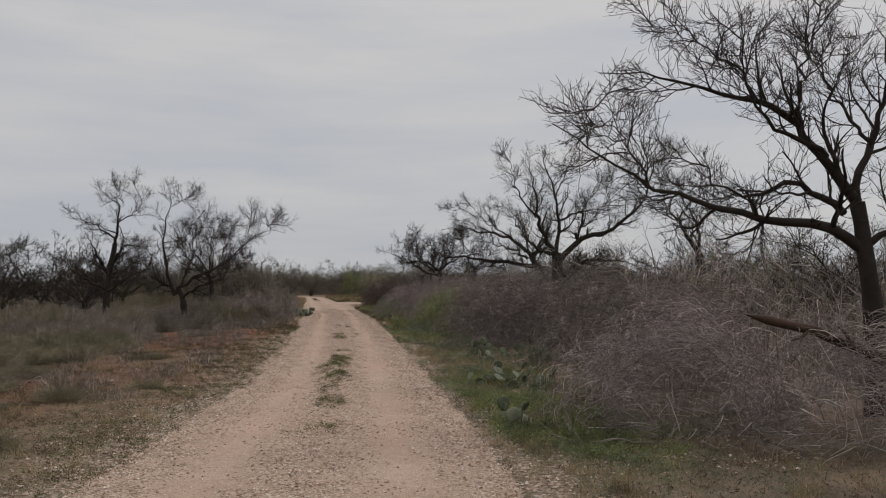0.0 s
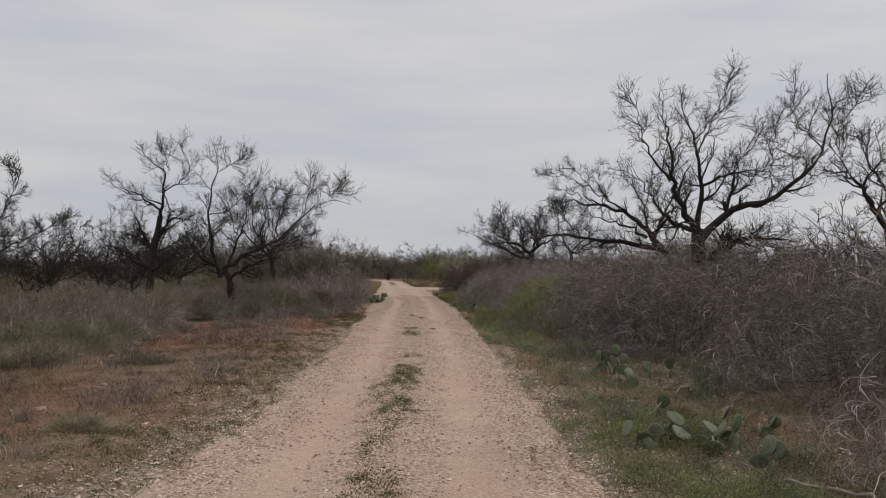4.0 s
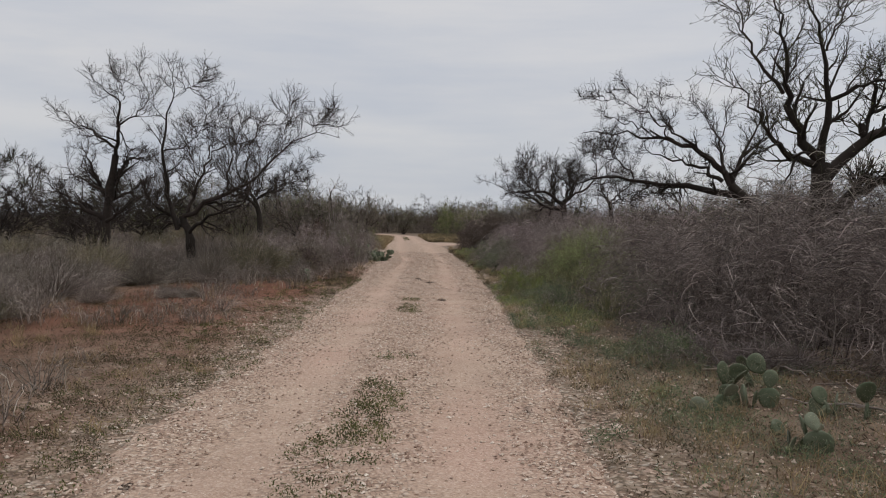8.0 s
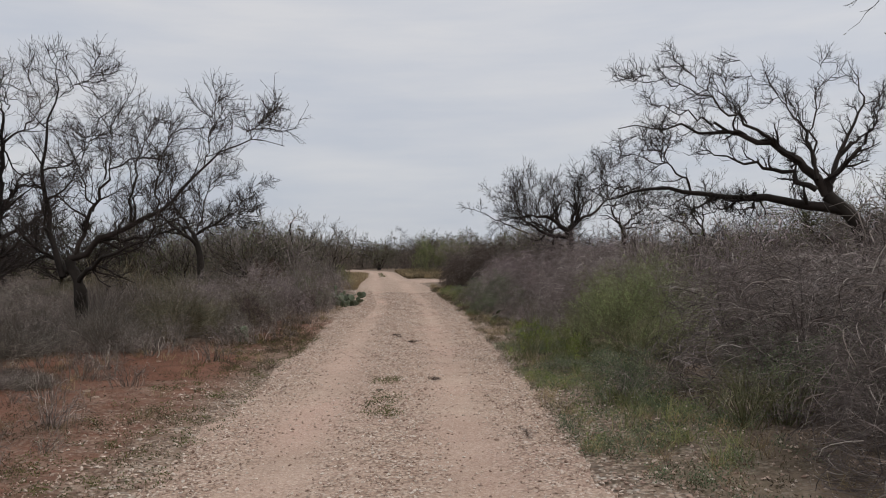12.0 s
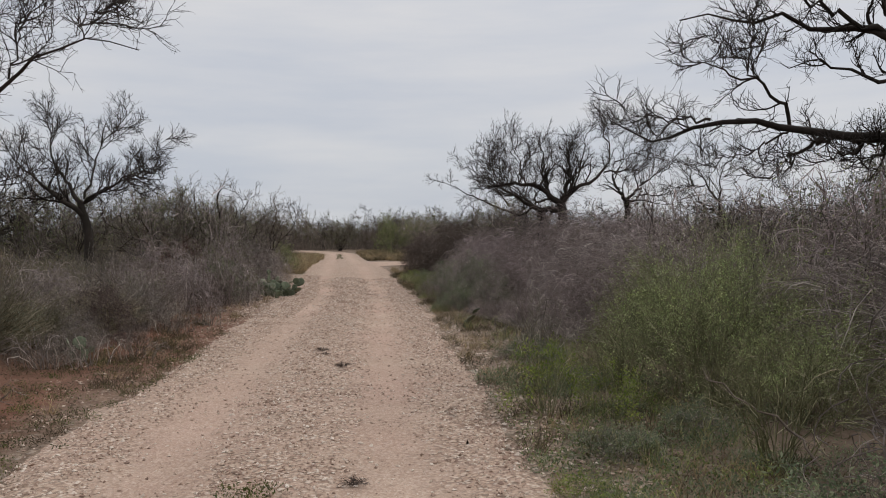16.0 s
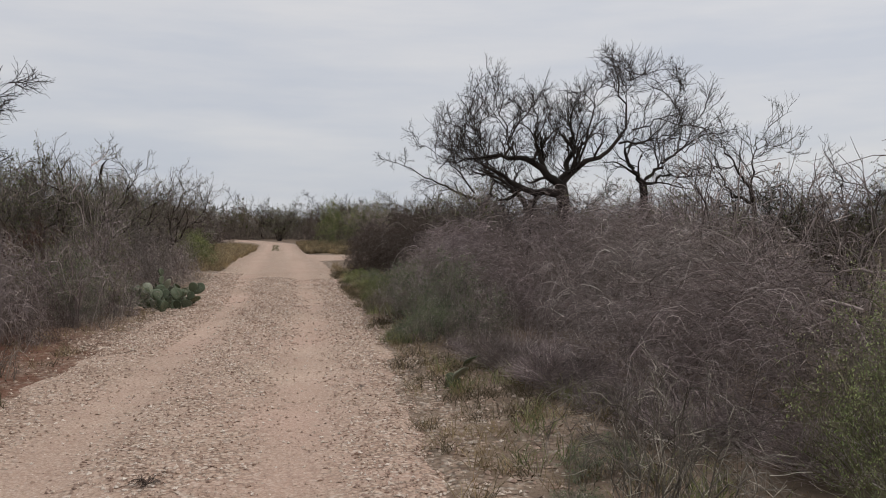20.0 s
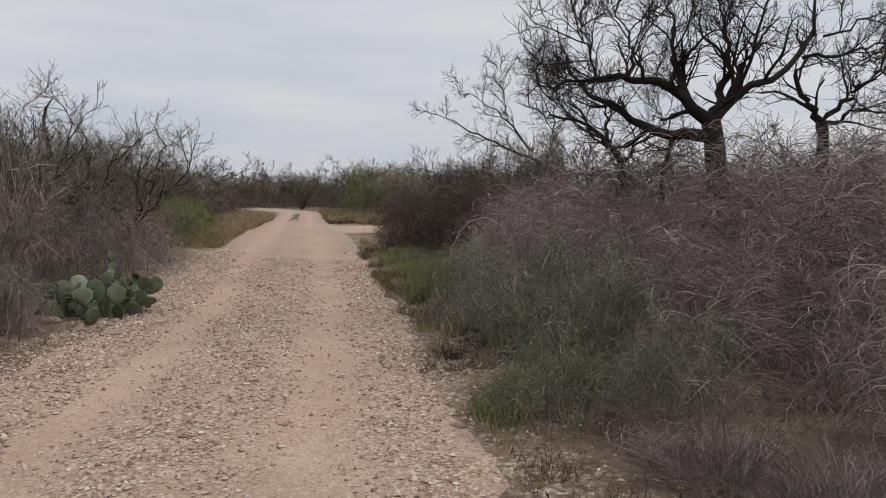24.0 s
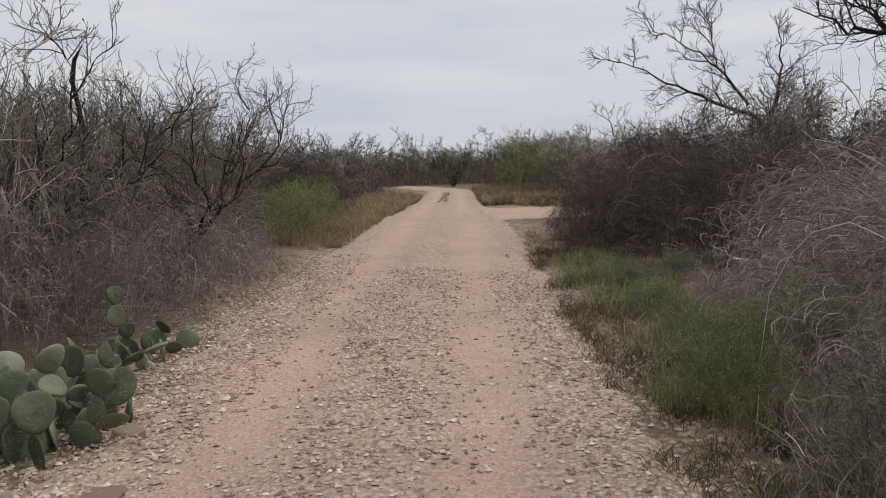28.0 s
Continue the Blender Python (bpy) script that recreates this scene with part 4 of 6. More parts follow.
    spots = [(-19, 47, 5.0), (-25, 50, 5.5), (-31, 43, 5.5), (-16, 54, 4.2), (-21, 60, 4.8), (-28, 65, 5.5), (-37, 52, 6), (-40, 38, 5.5), (-44, 66, 6), (-34, 78, 5.5),
             (6.5, 37, 4.2), (8.5, 55.7, 4.4), (9.5, 61, 4.6), (12.5, 33, 4.6), (13.5, 44, 4.6), (16, 25, 5.2), (18, 52, 5), (20, 38, 5), (14, 17, 5.2), (22, 20, 5.5), (26, 30, 5.5), (3.5, 68, 4.6), (25, 62, 5.5), (12, 75, 5),
             (-18, 40, 4.4), (-27, 41, 4.8), (-30, 33, 4.6), (-20.5, 42.5, 4.2), (-17.5, 50, 4.2), (-24, 56, 4.6), (-33, 58, 5), (-19.5, 71, 4.2), (-25, 75, 4.6), (-33, 30, 4.8), (-38, 45, 5), (-47, 50, 5.5), (-36, 68, 5), (4.0, 41.5, 3.8), (7, 46, 4.2), (10.5, 39, 4.2), (10.5, 22, 4.6), (9.0, 16.5, 4.8), (11.5, 12, 5), (15, 38, 4.6), (-1.5, 80, 3.8),
             (-23, 88, 4.6), (-29, 95, 5), (-11, 97, 3.8), (-6, 88, 4.2), (0, 92, 4.6), (9, 96, 5), (-17, 101, 4.8), (-20, 108, 5.2), (-26, 104, 5.2), (-13, 107, 4.8), (-33, 100, 5.2), (-16.8, 37.6, 3.6), (-18.6, 44.5, 3.8), (-21.5, 38.5, 3.8), (-23.5, 42.5, 4.0), (-25.5, 35.5, 3.8), (-29.5, 47.5, 4.4), (-31.5, 38.5, 4.2), (-34.5, 41.5, 4.4), (-22.5, 50.5, 4.2), (-27.5, 54, 4.4), (-35.5, 35, 4.4), (-38.5, 60, 4.8), (-19.5, 34.5, 4.0), (-28, 37, 4.6), (-26, 46, 4.6), (-22, 30.5, 3.4)]
    rng = np.random.default_rng(5)
    for j, (x, y, h) in enumerate(spots):
        close = min(math.hypot(x + 0.11 * p, y - p) for p in range(0, 40, 4)) < 16
        k = 4 + j % 3 if close else j % 4
        if protos[k] is None:
            protos[k] = tree(x, y, *wild_limbs(100 + k, 5.0, 3.1, 8), 0.10, 200 + k, bare + (" behind the brush" if close else " in the distance"), TWIG_GREEN if k in (1, 5) else TWIG_TREE, (LEAF_OLIVE, 1, 0.06) if k in (1, 5) else None, 1.2 if close else 1.7, 0.8 if close else 0.6, near=False)
            protos[k].matrix_basis = place(x, y, rng.uniform(0, 6.3), h / 5.0, h / 5.0)
        else:
            copy_thing(protos[k], place(x, y, rng.uniform(0, 6.3), h / 5.0 * rng.uniform(0.95, 1.25), h / 5.0))


build_trees()

# ---- bushes ----


def arching(seed, r, h, stems, droop, base):
    """Stems that rise from a clump and arch outwards to a mound; the outer ones bow down to the ground."""
    rng = np.random.default_rng(seed)
    K = 8
    t = np.linspace(0, 1, K)[None]
    a = rng.uniform(0, 2 * np.pi, (stems, 1))
    share = np.sqrt(rng.uniform(0.02, 1.0, (stems, 1)))
    reach = r * share * rng.uniform(0.85, 1.12, (stems, 1))
    top = h * np.sqrt(np.clip(1 - 0.72 * share ** 2, 0.1, 1)) * rng.uniform(0.62, 1.08, (stems, 1))
    b = base * reach * rng.random((stems, 1))
    ang = a + rng.normal(0, 0.45, (stems, 1)) * t
    out = b + (reach - b) * t ** 1.15
    rise = np.sin(np.minimum(t * (0.5 + droop * share), 1.0) * np.pi)
    P = np.stack([out * np.cos(ang), out * np.sin(ang), top * rise], -1)
    P[:, 1:] += rng.normal(0, 0.022 * r, (stems, K - 1, 3))
    R = 0.0052 * np.linspace(1.25, 0.4, K)[None] * rng.uniform(0.7, 1.3, (stems, 1))
    return P, R, rng


def combed(seed, r, h, n, rng, loose=0.05):
    """Locks of short arched canes that spill outwards and down over a lumpy mound, layer upon layer."""
    K, per = 5, 7
    m = max(n // per, 1)
    th = np.radians(96 * rng.random((m, 1)) ** 0.62)
    ph = rng.uniform(0, 2 * np.pi, (m, 1))
    s = rng.uniform(0.40, 1.0, (m, 1)) ** 0.5
    k = seed * 1.7
    s = s * (0.93 + 0.11 * np.sin(3 * ph + k) + 0.10 * np.sin(5 * ph - 4 * th + 2 * k) + 0.08 * np.sin(7 * th + 2 * ph + k))
    # each lock leans its own way, mostly across the slope and a little downhill
    lean = 1.4 * np.sign(np.sin(2 * ph + 3 * th + k)) + rng.normal(0, 0.4, (m, 1))
    size = rng.uniform(0.55, 1.4, (m, 1))

    def each(a, w):
        return np.repeat(a, per, 0) + rng.normal(0, w, (m * per, 1))

    th, ph, s, lean, size = each(th, 0.11), each(ph, 0.15), each(s, 0.03), each(lean, 0.55), each(size, 0.25)
    th = np.clip(th, 0.02, 1.75)
    up = np.stack([np.sin(th) * np.cos(ph), np.sin(th) * np.sin(ph), np.cos(th)], -1)[:, 0]
    down = np.stack([np.cos(th) * np.cos(ph), np.cos(th) * np.sin(ph), -np.sin(th)], -1)[:, 0]
    across = np.stack([-np.sin(ph), np.cos(ph), 0 * ph], -1)[:, 0]
    L = np.clip(0.36 * size, 0.10, 0.8)
    go = unit(down * np.cos(lean) + across * np.sin(lean))
    stray = (rng.random((m * per, 1)) < loose) * rng.uniform(0.1, 0.35, (m * per, 1))
    P = np.empty((m * per, K, 3))
    P[:, 0] = up * s * np.array([r, r, h])
    rise = 0.35 + 0.8 * rng.random((m * per, 1)) + 2.5 * stray
    d = unit(go + up * rise)
    for j in range(1, K):
        P[:, j] = P[:, j - 1] + d * L / (K - 1)
        d = unit(d - up * (0.30 + 0.10 * rise) + np.array([0, 0, -0.07]) + rng.normal(0, 0.11, d.shape))
    P[..., 2] = np.maximum(P[..., 2], 0.015)
    R = (0.0017 + 0.0048 * rng.random((m * per, 1)) ** 2.8) * np.linspace(1, 0.45, K)[None]
    return P, R


def broom(r, h, n, rng):
    """Fine shoots that fan up and out from the foot of a soft, rounded clump."""
    K = 4
    t = np.linspace(0, 1, K)[None]
    a = rng.uniform(0, 2 * np.pi, (n, 1)) + rng.normal(0, 0.25, (n, 1)) * t
    share = np.sqrt(rng.random((n, 1)))
    lump = 1 + 0.16 * np.sin(3 * a[:, :1] + 1.0) + 0.12 * np.sin(7 * a[:, :1] + 6 * share)
    top = h * np.sqrt(np.clip(1 - 0.8 * share ** 2, 0.05, 1)) * rng.uniform(0.55, 1.08, (n, 1)) * lump
    start = rng.random((n, 1)) ** 0.7 * 0.75
    u = start + (1 - start) * t
    out = r * share * lump * (0.25 + 0.75 * u ** 1.1)
    P = np.stack([out * np.cos(a), out * np.sin(a), top * u], -1)
    side = 0.10 * h * (1 - start)
    P[:, 1:] += rng.normal(0, 1, (n, K - 1, 3)) * side[..., None] * np.array([1, 1, 0.6])
    return P, rng.uniform(0.0014, 0.0034, (n, 1)) * np.linspace(1, 0.4, K)[None]


class Bush:
    """A kind of bush with a few shapes; the first use of a shape builds it, further ones copy it."""

    def __init__(self, name, label, group, shapes=3, r=1.4, h=1.8, stems=26, n1=9, n2=3, droop=0.22, base=0.35, twig=TWIG_BROWN, stem=None, leaf=None, thick=1.0,
                 l1=(0.3, 0.8), l2=(0.12, 0.4), up=-0.03, seed=0, category="bush", leaf_label="small leaves", wob=0.2, heap=0, skirt=0, fan=0, canes=0):
        self.name, self.label, self.group, self.shapes, self.r, self.h, self.stems, self.n1, self.n2 = name, label, group, shapes, r, h, stems, n1, n2
        self.droop, self.base, self.twig, self.stem, self.leaf, self.thick, self.l1, self.l2 = droop, base, twig, stem, leaf, thick, l1, l2
        self.up, self.seed, self.category, self.leaf_label, self.wob, self.heap, self.skirt, self.fan, self.canes = up, seed, category, leaf_label, wob, heap, skirt, fan, canes
        self.protos, self.count = [None] * shapes, 0

    def build(self, k, m):
        P, R, rng = arching(self.seed * 50 + k + 900, self.r, self.h, self.stems, self.droop, self.base)
        R = R * self.thick
        a, ar = sprout(P, R, self.n1, self.l1, (15, 55), 4, 0.6, 0.5, self.up, self.wob, (0.15, 1.0), rng, 0.0026 * self.thick)
        b, br = sprout(a, ar, self.n2, self.l2, (20, 60), 3, 0.75, 0.5, self.up, self.wob, (0.2, 1.0), rng, 0.0020 * self.thick)
        mass = [(a, ar), (b, br)]
        if self.skirt:
            mass.append(sprout(P, R, self.skirt, (0.35 * self.h, 0.75 * self.h), (30, 90), 5, 0.5, 0.5, -0.42, 0.15, (0.3, 1.0), rng, 0.0024 * self.thick))
        if self.heap:
            c, cr = combed(self.seed + k, self.r, self.h * 0.97, self.heap, rng, 0.008 if self.heap > 1000 else 0.0)
            mass.append((c, cr * self.thick))
        if self.fan:
            c, cr = broom(self.r, self.h, self.fan, rng)
            mass.append((c, cr * self.thick))
            b = np.concatenate([b, c[:, -3:]])
        if self.canes:
            n = self.canes
            t, a = np.linspace(0, 1, 7)[None], rng.uniform(0, 6.28, (n, 1))
            r0, z0 = rng.uniform(0.35, 0.75, (n, 1)), rng.uniform(0.5, 0.85, (n, 1))
            out = self.r * (r0 + (rng.uniform(0.95, 1.15, (n, 1)) - r0) * np.sin(t * 1.5))
            ang = a + rng.normal(0, 0.35, (n, 1)) * t
            c = np.stack([out * np.cos(ang), out * np.sin(ang), self.h * z0 * (1 + 0.25 * np.sin(np.pi * t) - t ** 1.6)], -1) + rng.normal(0, 0.018, (n, 7, 3))
            mass.append((c, rng.uniform(0.0028, 0.0055, (n, 1)) * np.linspace(1, 0.45, 7)[None]))
        for q, _ in [(P, R), *mass]:
            q[..., 2] = np.maximum(q[..., 2], 0.02)
        ob = thing(self.name, m, self.label, self.category, self.group)
        tagged(part("stem_clump", mesh_of("stem_clump", *tubes(P, R, 3), self.stem or self.twig), ob), kind="stuff")
        tagged(part("twig_mass", mesh_of("twig_mass", *joined([tubes(q, w) for q, w in mass]), self.twig), ob), kind="stuff")
        if self.leaf:
            mat, n, size = self.leaf
            tagged(part("leaf_mass", mesh_of("leaf_mass", *leaves_on(b, n, size, size * 0.7, rng), mat, False), ob, self.leaf_label), kind="stuff")
        return ob

    def put(self, x, y, r=None, h=None, turn=None):
        k = self.count % self.shapes
        rng = np.random.default_rng(self.count + 77 * self.seed)
        self.count += 1
        m = place(x, y, rng.uniform(0, 6.28) if turn is None else turn, (r or self.r) / self.r, (h or self.h) / self.h, 0.04 if self.h > 0.2 else 0.0)
        if self.protos[k] is None:
            self.protos[k] = self.build(k, m)
            return self.protos[k]
        return copy_thing(self.protos[k], m)


THICKET = Bush("thicket_bush", "dense leafless thicket of arching purplish-brown twigs", "roadside thicket", 4, 1.5, 1.8, 20, 6, 3, 0.40, 0.7, TWIG_BROWN, seed=1, thick=1.0, l1=(0.2, 0.48), l2=(0.1, 0.28), up=-0.06, wob=0.3, heap=4300, canes=2)
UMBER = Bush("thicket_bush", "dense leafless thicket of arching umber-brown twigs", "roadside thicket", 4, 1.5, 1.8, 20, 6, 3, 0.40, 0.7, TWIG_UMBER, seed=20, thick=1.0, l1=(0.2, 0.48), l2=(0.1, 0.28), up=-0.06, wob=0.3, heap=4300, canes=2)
BACK = Bush("brush_bush", "tangled leafless brown brush behind the roadside", "brush behind the road", 4, 1.7, 1.9, 18, 6, 2, 0.36, 0.7, TWIG_UMBER, seed=2, thick=2.2, l1=(0.35, 0.8), l2=(0.2, 0.45), up=-0.02, heap=170)
DARK = Bush("dark_bush", "dense dark-brown leafless bush at the road's edge", "dark bushes", 3, 1.4, 1.6, 30, 8, 3, 0.40, 0.75, TWIG_DARK, seed=3, thick=1.0, l1=(0.25, 0.6), up=-0.02, heap=2600)
GREY = Bush("grey_bush", "low bush of fine grey leafless twigs in dry soil", "grey brush", 4, 1.0, 1.0, 32, 8, 3, 0.30, 0.8, TWIG_GREY, seed=4, thick=1.1, l1=(0.16, 0.42), l2=(0.08, 0.24), up=0.03, skirt=3)
STRAW = Bush("straw_bush", "low straw-coloured brush in the open field", "grey brush", 3, 1.2, 0.8, 22, 6, 2, 0.28, 0.9, TWIG_STRAW, leaf=(LEAF_GREY, 1, 0.04), seed=17, thick=1.7, l1=(0.2, 0.5), l2=(0.1, 0.28), up=0.05, skirt=2)
HEDGE = Bush("twiggy_bush", "dense mound of fine grey-brown leafless twigs", "grey brush", 3, 1.4, 1.6, 40, 9, 3, 0.34, 0.75, TWIG_MOUSE, seed=16, thick=0.95, l1=(0.16, 0.4), l2=(0.08, 0.24), up=0.02, wob=0.32, skirt=2, heap=1700)
FAR = Bush("far_bush", "distant leafless grey-brown bush", "distant brush", 4, 2.2, 2.2, 14, 5, 2, 0.34, 0.8, TWIG_HAZE, leaf=(LEAF_OLIVE, 2, 0.13), seed=15, thick=3.6, l1=(0.35, 0.85), l2=(0.2, 0.5), up=0.02, heap=420)
SPINDLY = Bush("spindly_bush", "open bush with thin upright grey stems", "grey brush", 2, 0.8, 1.3, 22, 5, 2, 0.06, 0.25, TWIG_GREY, seed=5, thick=1.1, l1=(0.2, 0.55), l2=(0.08, 0.25), up=0.12)
WEED = Bush("dry_weed", "small rounded tuft of dry grey weed", "dry weeds", 4, 0.5, 0.42, 26, 4, 1, 0.25, 0.8, TWIG_GREY, seed=6, thick=0.75, l1=(0.08, 0.2), l2=(0.04, 0.11), up=0.05, category="weed")
GREEN = Bush("green_bush", "leafy olive-green bush with fine stems beside the road", "green bushes", 3, 1.5, 1.7, 40, 9, 4, 0.34, 0.6, TWIG_FRESH, leaf=(LEAF_GREEN, 9, 0.023), seed=7, thick=0.85, up=0.02, fan=900)
OLIVE = Bush("budding_bush", "brown bush with a haze of olive leaf buds", "budding bushes", 3, 1.5, 1.9, 26, 7, 3, 0.34, 0.75, TWIG_BROWN, leaf=(LEAF_LUSH, 4, 0.032), seed=8, thick=1.7, up=0.02)
BRIGHT = Bush("bright_shrub", "small bright yellow-green shrub at the road's edge", "green bushes", 2, 0.45, 0.6, 26, 7, 3, 0.24, 0.7, TWIG_FRESH, leaf=(LEAF_BRIGHT, 7, 0.026), seed=9, thick=0.6, l1=(0.1, 0.28), l2=(0.05, 0.15), up=0.08, category="shrub")
SAGE = Bush("sage_bush", "low grey-green bush with pale twigs", "green bushes", 2, 0.85, 0.9, 40, 9, 3, 0.36, 0.75, TWIG_GREY, leaf=(LEAF_COOL, 9, 0.034), seed=10, thick=0.9, l1=(0.15, 0.42), l2=(0.08, 0.22))
RUSSET = Bush("russet_bush", "reddish-brown leafless bush behind the brush", "russet bushes", 2, 1.5, 1.7, 30, 8, 3, 0.32, 0.75, TWIG_RED, leaf=(LEAF_OLIVE, 2, 0.035), seed=12, thick=1.4)
LUSH = Bush("leafy_bush", "dense fresh-green leafy bush beside the road", "green bushes", 2, 1.2, 1.2, 36, 8, 4, 0.36, 0.75, TWIG_FRESH, leaf=(LEAF_LUSH, 6, 0.042), seed=18, thick=0.9, skirt=2)
FUZZ = Bush("fine_bush", "soft rounded clump of fine grey leafless shoots", "grey brush", 3, 1.0, 0.9, 16, 5, 2, 0.2, 0.6, TWIG_GREY, seed=22, thick=1.0, l1=(0.12, 0.3), l2=(0.06, 0.18), up=0.06, wob=0.3, fan=2300)
SOFT = Bush("fine_bush", "soft clump of olive-grey dry shoots", "grey brush", 3, 1.0, 0.8, 14, 5, 2, 0.2, 0.6, TWIG_OLIVE, leaf=(LEAF_GREY, 1, 0.03), seed=23, thick=1.05, l1=(0.12, 0.3), l2=(0.06, 0.18), up=0.06, wob=0.3, fan=1900)
MIST = Bush("field_bush", "dense grey leafless brush in the open field", "brush field", 3, 1.2, 1.0, 12, 5, 2, 0.22, 0.7, TWIG_GREY, seed=24, thick=2.0, l1=(0.2, 0.45), l2=(0.1, 0.25), up=0.05, wob=0.3, fan=900)
CANE = Bush("cane_shrub", "half-dead shrub of straw-coloured crooked canes", "grey brush", 2, 0.6, 0.75, 30, 6, 2, 0.2, 0.4, TWIG_FRESH, seed=19, thick=0.9, l1=(0.12, 0.35), l2=(0.06, 0.18), up=0.06, category="shrub")


DUSK = Bush("dark_green_bush", "dark bush of brown twigs dusted with olive leaves", "dark bushes", 2, 0.9, 1.1, 26, 7, 3, 0.36, 0.75, TWIG_MOUSE, leaf=(LEAF_COOL, 6, 0.033), seed=25, thick=0.9, l1=(0.15, 0.42), l2=(0.08, 0.22), heap=900, fan=500)
MAUVE = Bush("fine_bush", "low clump of fine upright purplish-brown shoots", "dry shoots", 2, 0.7, 0.65, 14, 4, 2, 0.15, 0.6, TWIG_BROWN, seed=26, thick=1.0, l1=(0.1, 0.25), l2=(0.05, 0.15), up=0.1, wob=0.25, fan=1500)
EVER = Bush("evergreen_bush", "dense dark-green leafy bush rising behind the brush", "green bushes", 2, 1.5, 2.4, 30, 8, 4, 0.30, 0.7, TWIG_DARK, leaf=(LEAF_OLIVE, 5, 0.05), seed=27, thick=1.5, l1=(0.3, 0.7), l2=(0.12, 0.35), up=0.05)


class TallBrush:
    """Tall many-stemmed brush, half tree, half bush."""

    def __init__(self):
        self.protos, self.count = [None] * 3, 0

    def put(self, x, y, r, h):
        k, rng = self.count % 3, np.random.default_rng(700 + self.count)
        self.count += 1
        m = place(x, y, rng.uniform(0, 6.28), r / 1.5, h / 3.1)
        if self.protos[k]:
            return copy_thing(self.protos[k], m)
        g = np.random.default_rng(750 + k)
        limbs = []
        for j in range(12):
            a, q, top = g.uniform(0, 6.28), 1.4 * math.sqrt(g.random()), g.uniform(0.65, 1.0) * 2.7
            c, s = math.cos(a), math.sin(a)
            limbs.append([(0.1 * c, 0.1 * s, 0.0), (0.4 * q * c + g.normal(0, 0.1), 0.4 * q * s, top * 0.4), (0.8 * q * c, 0.8 * q * s + g.normal(0, 0.1), top * 0.75), (q * c, q * s, top)])
        ob = tree(x, y, [(0, 0, -0.2), (0, 0, 0.05), (0.02, 0, 0.15)], limbs, 0.042, 760 + k, "tall twiggy brush with bare tops and olive buds", TWIG_HAZE if k else TWIG_MOUSE, (LEAF_LUSH, 3, 0.035), 1.1, 0.5, "brush_tree", "tall brush", near=False, bark=BARK if k == 1 else TWIG_MOUSE)
        ob.matrix_basis = m
        self.protos[k] = ob
        return ob


SMALLTREE = TallBrush()


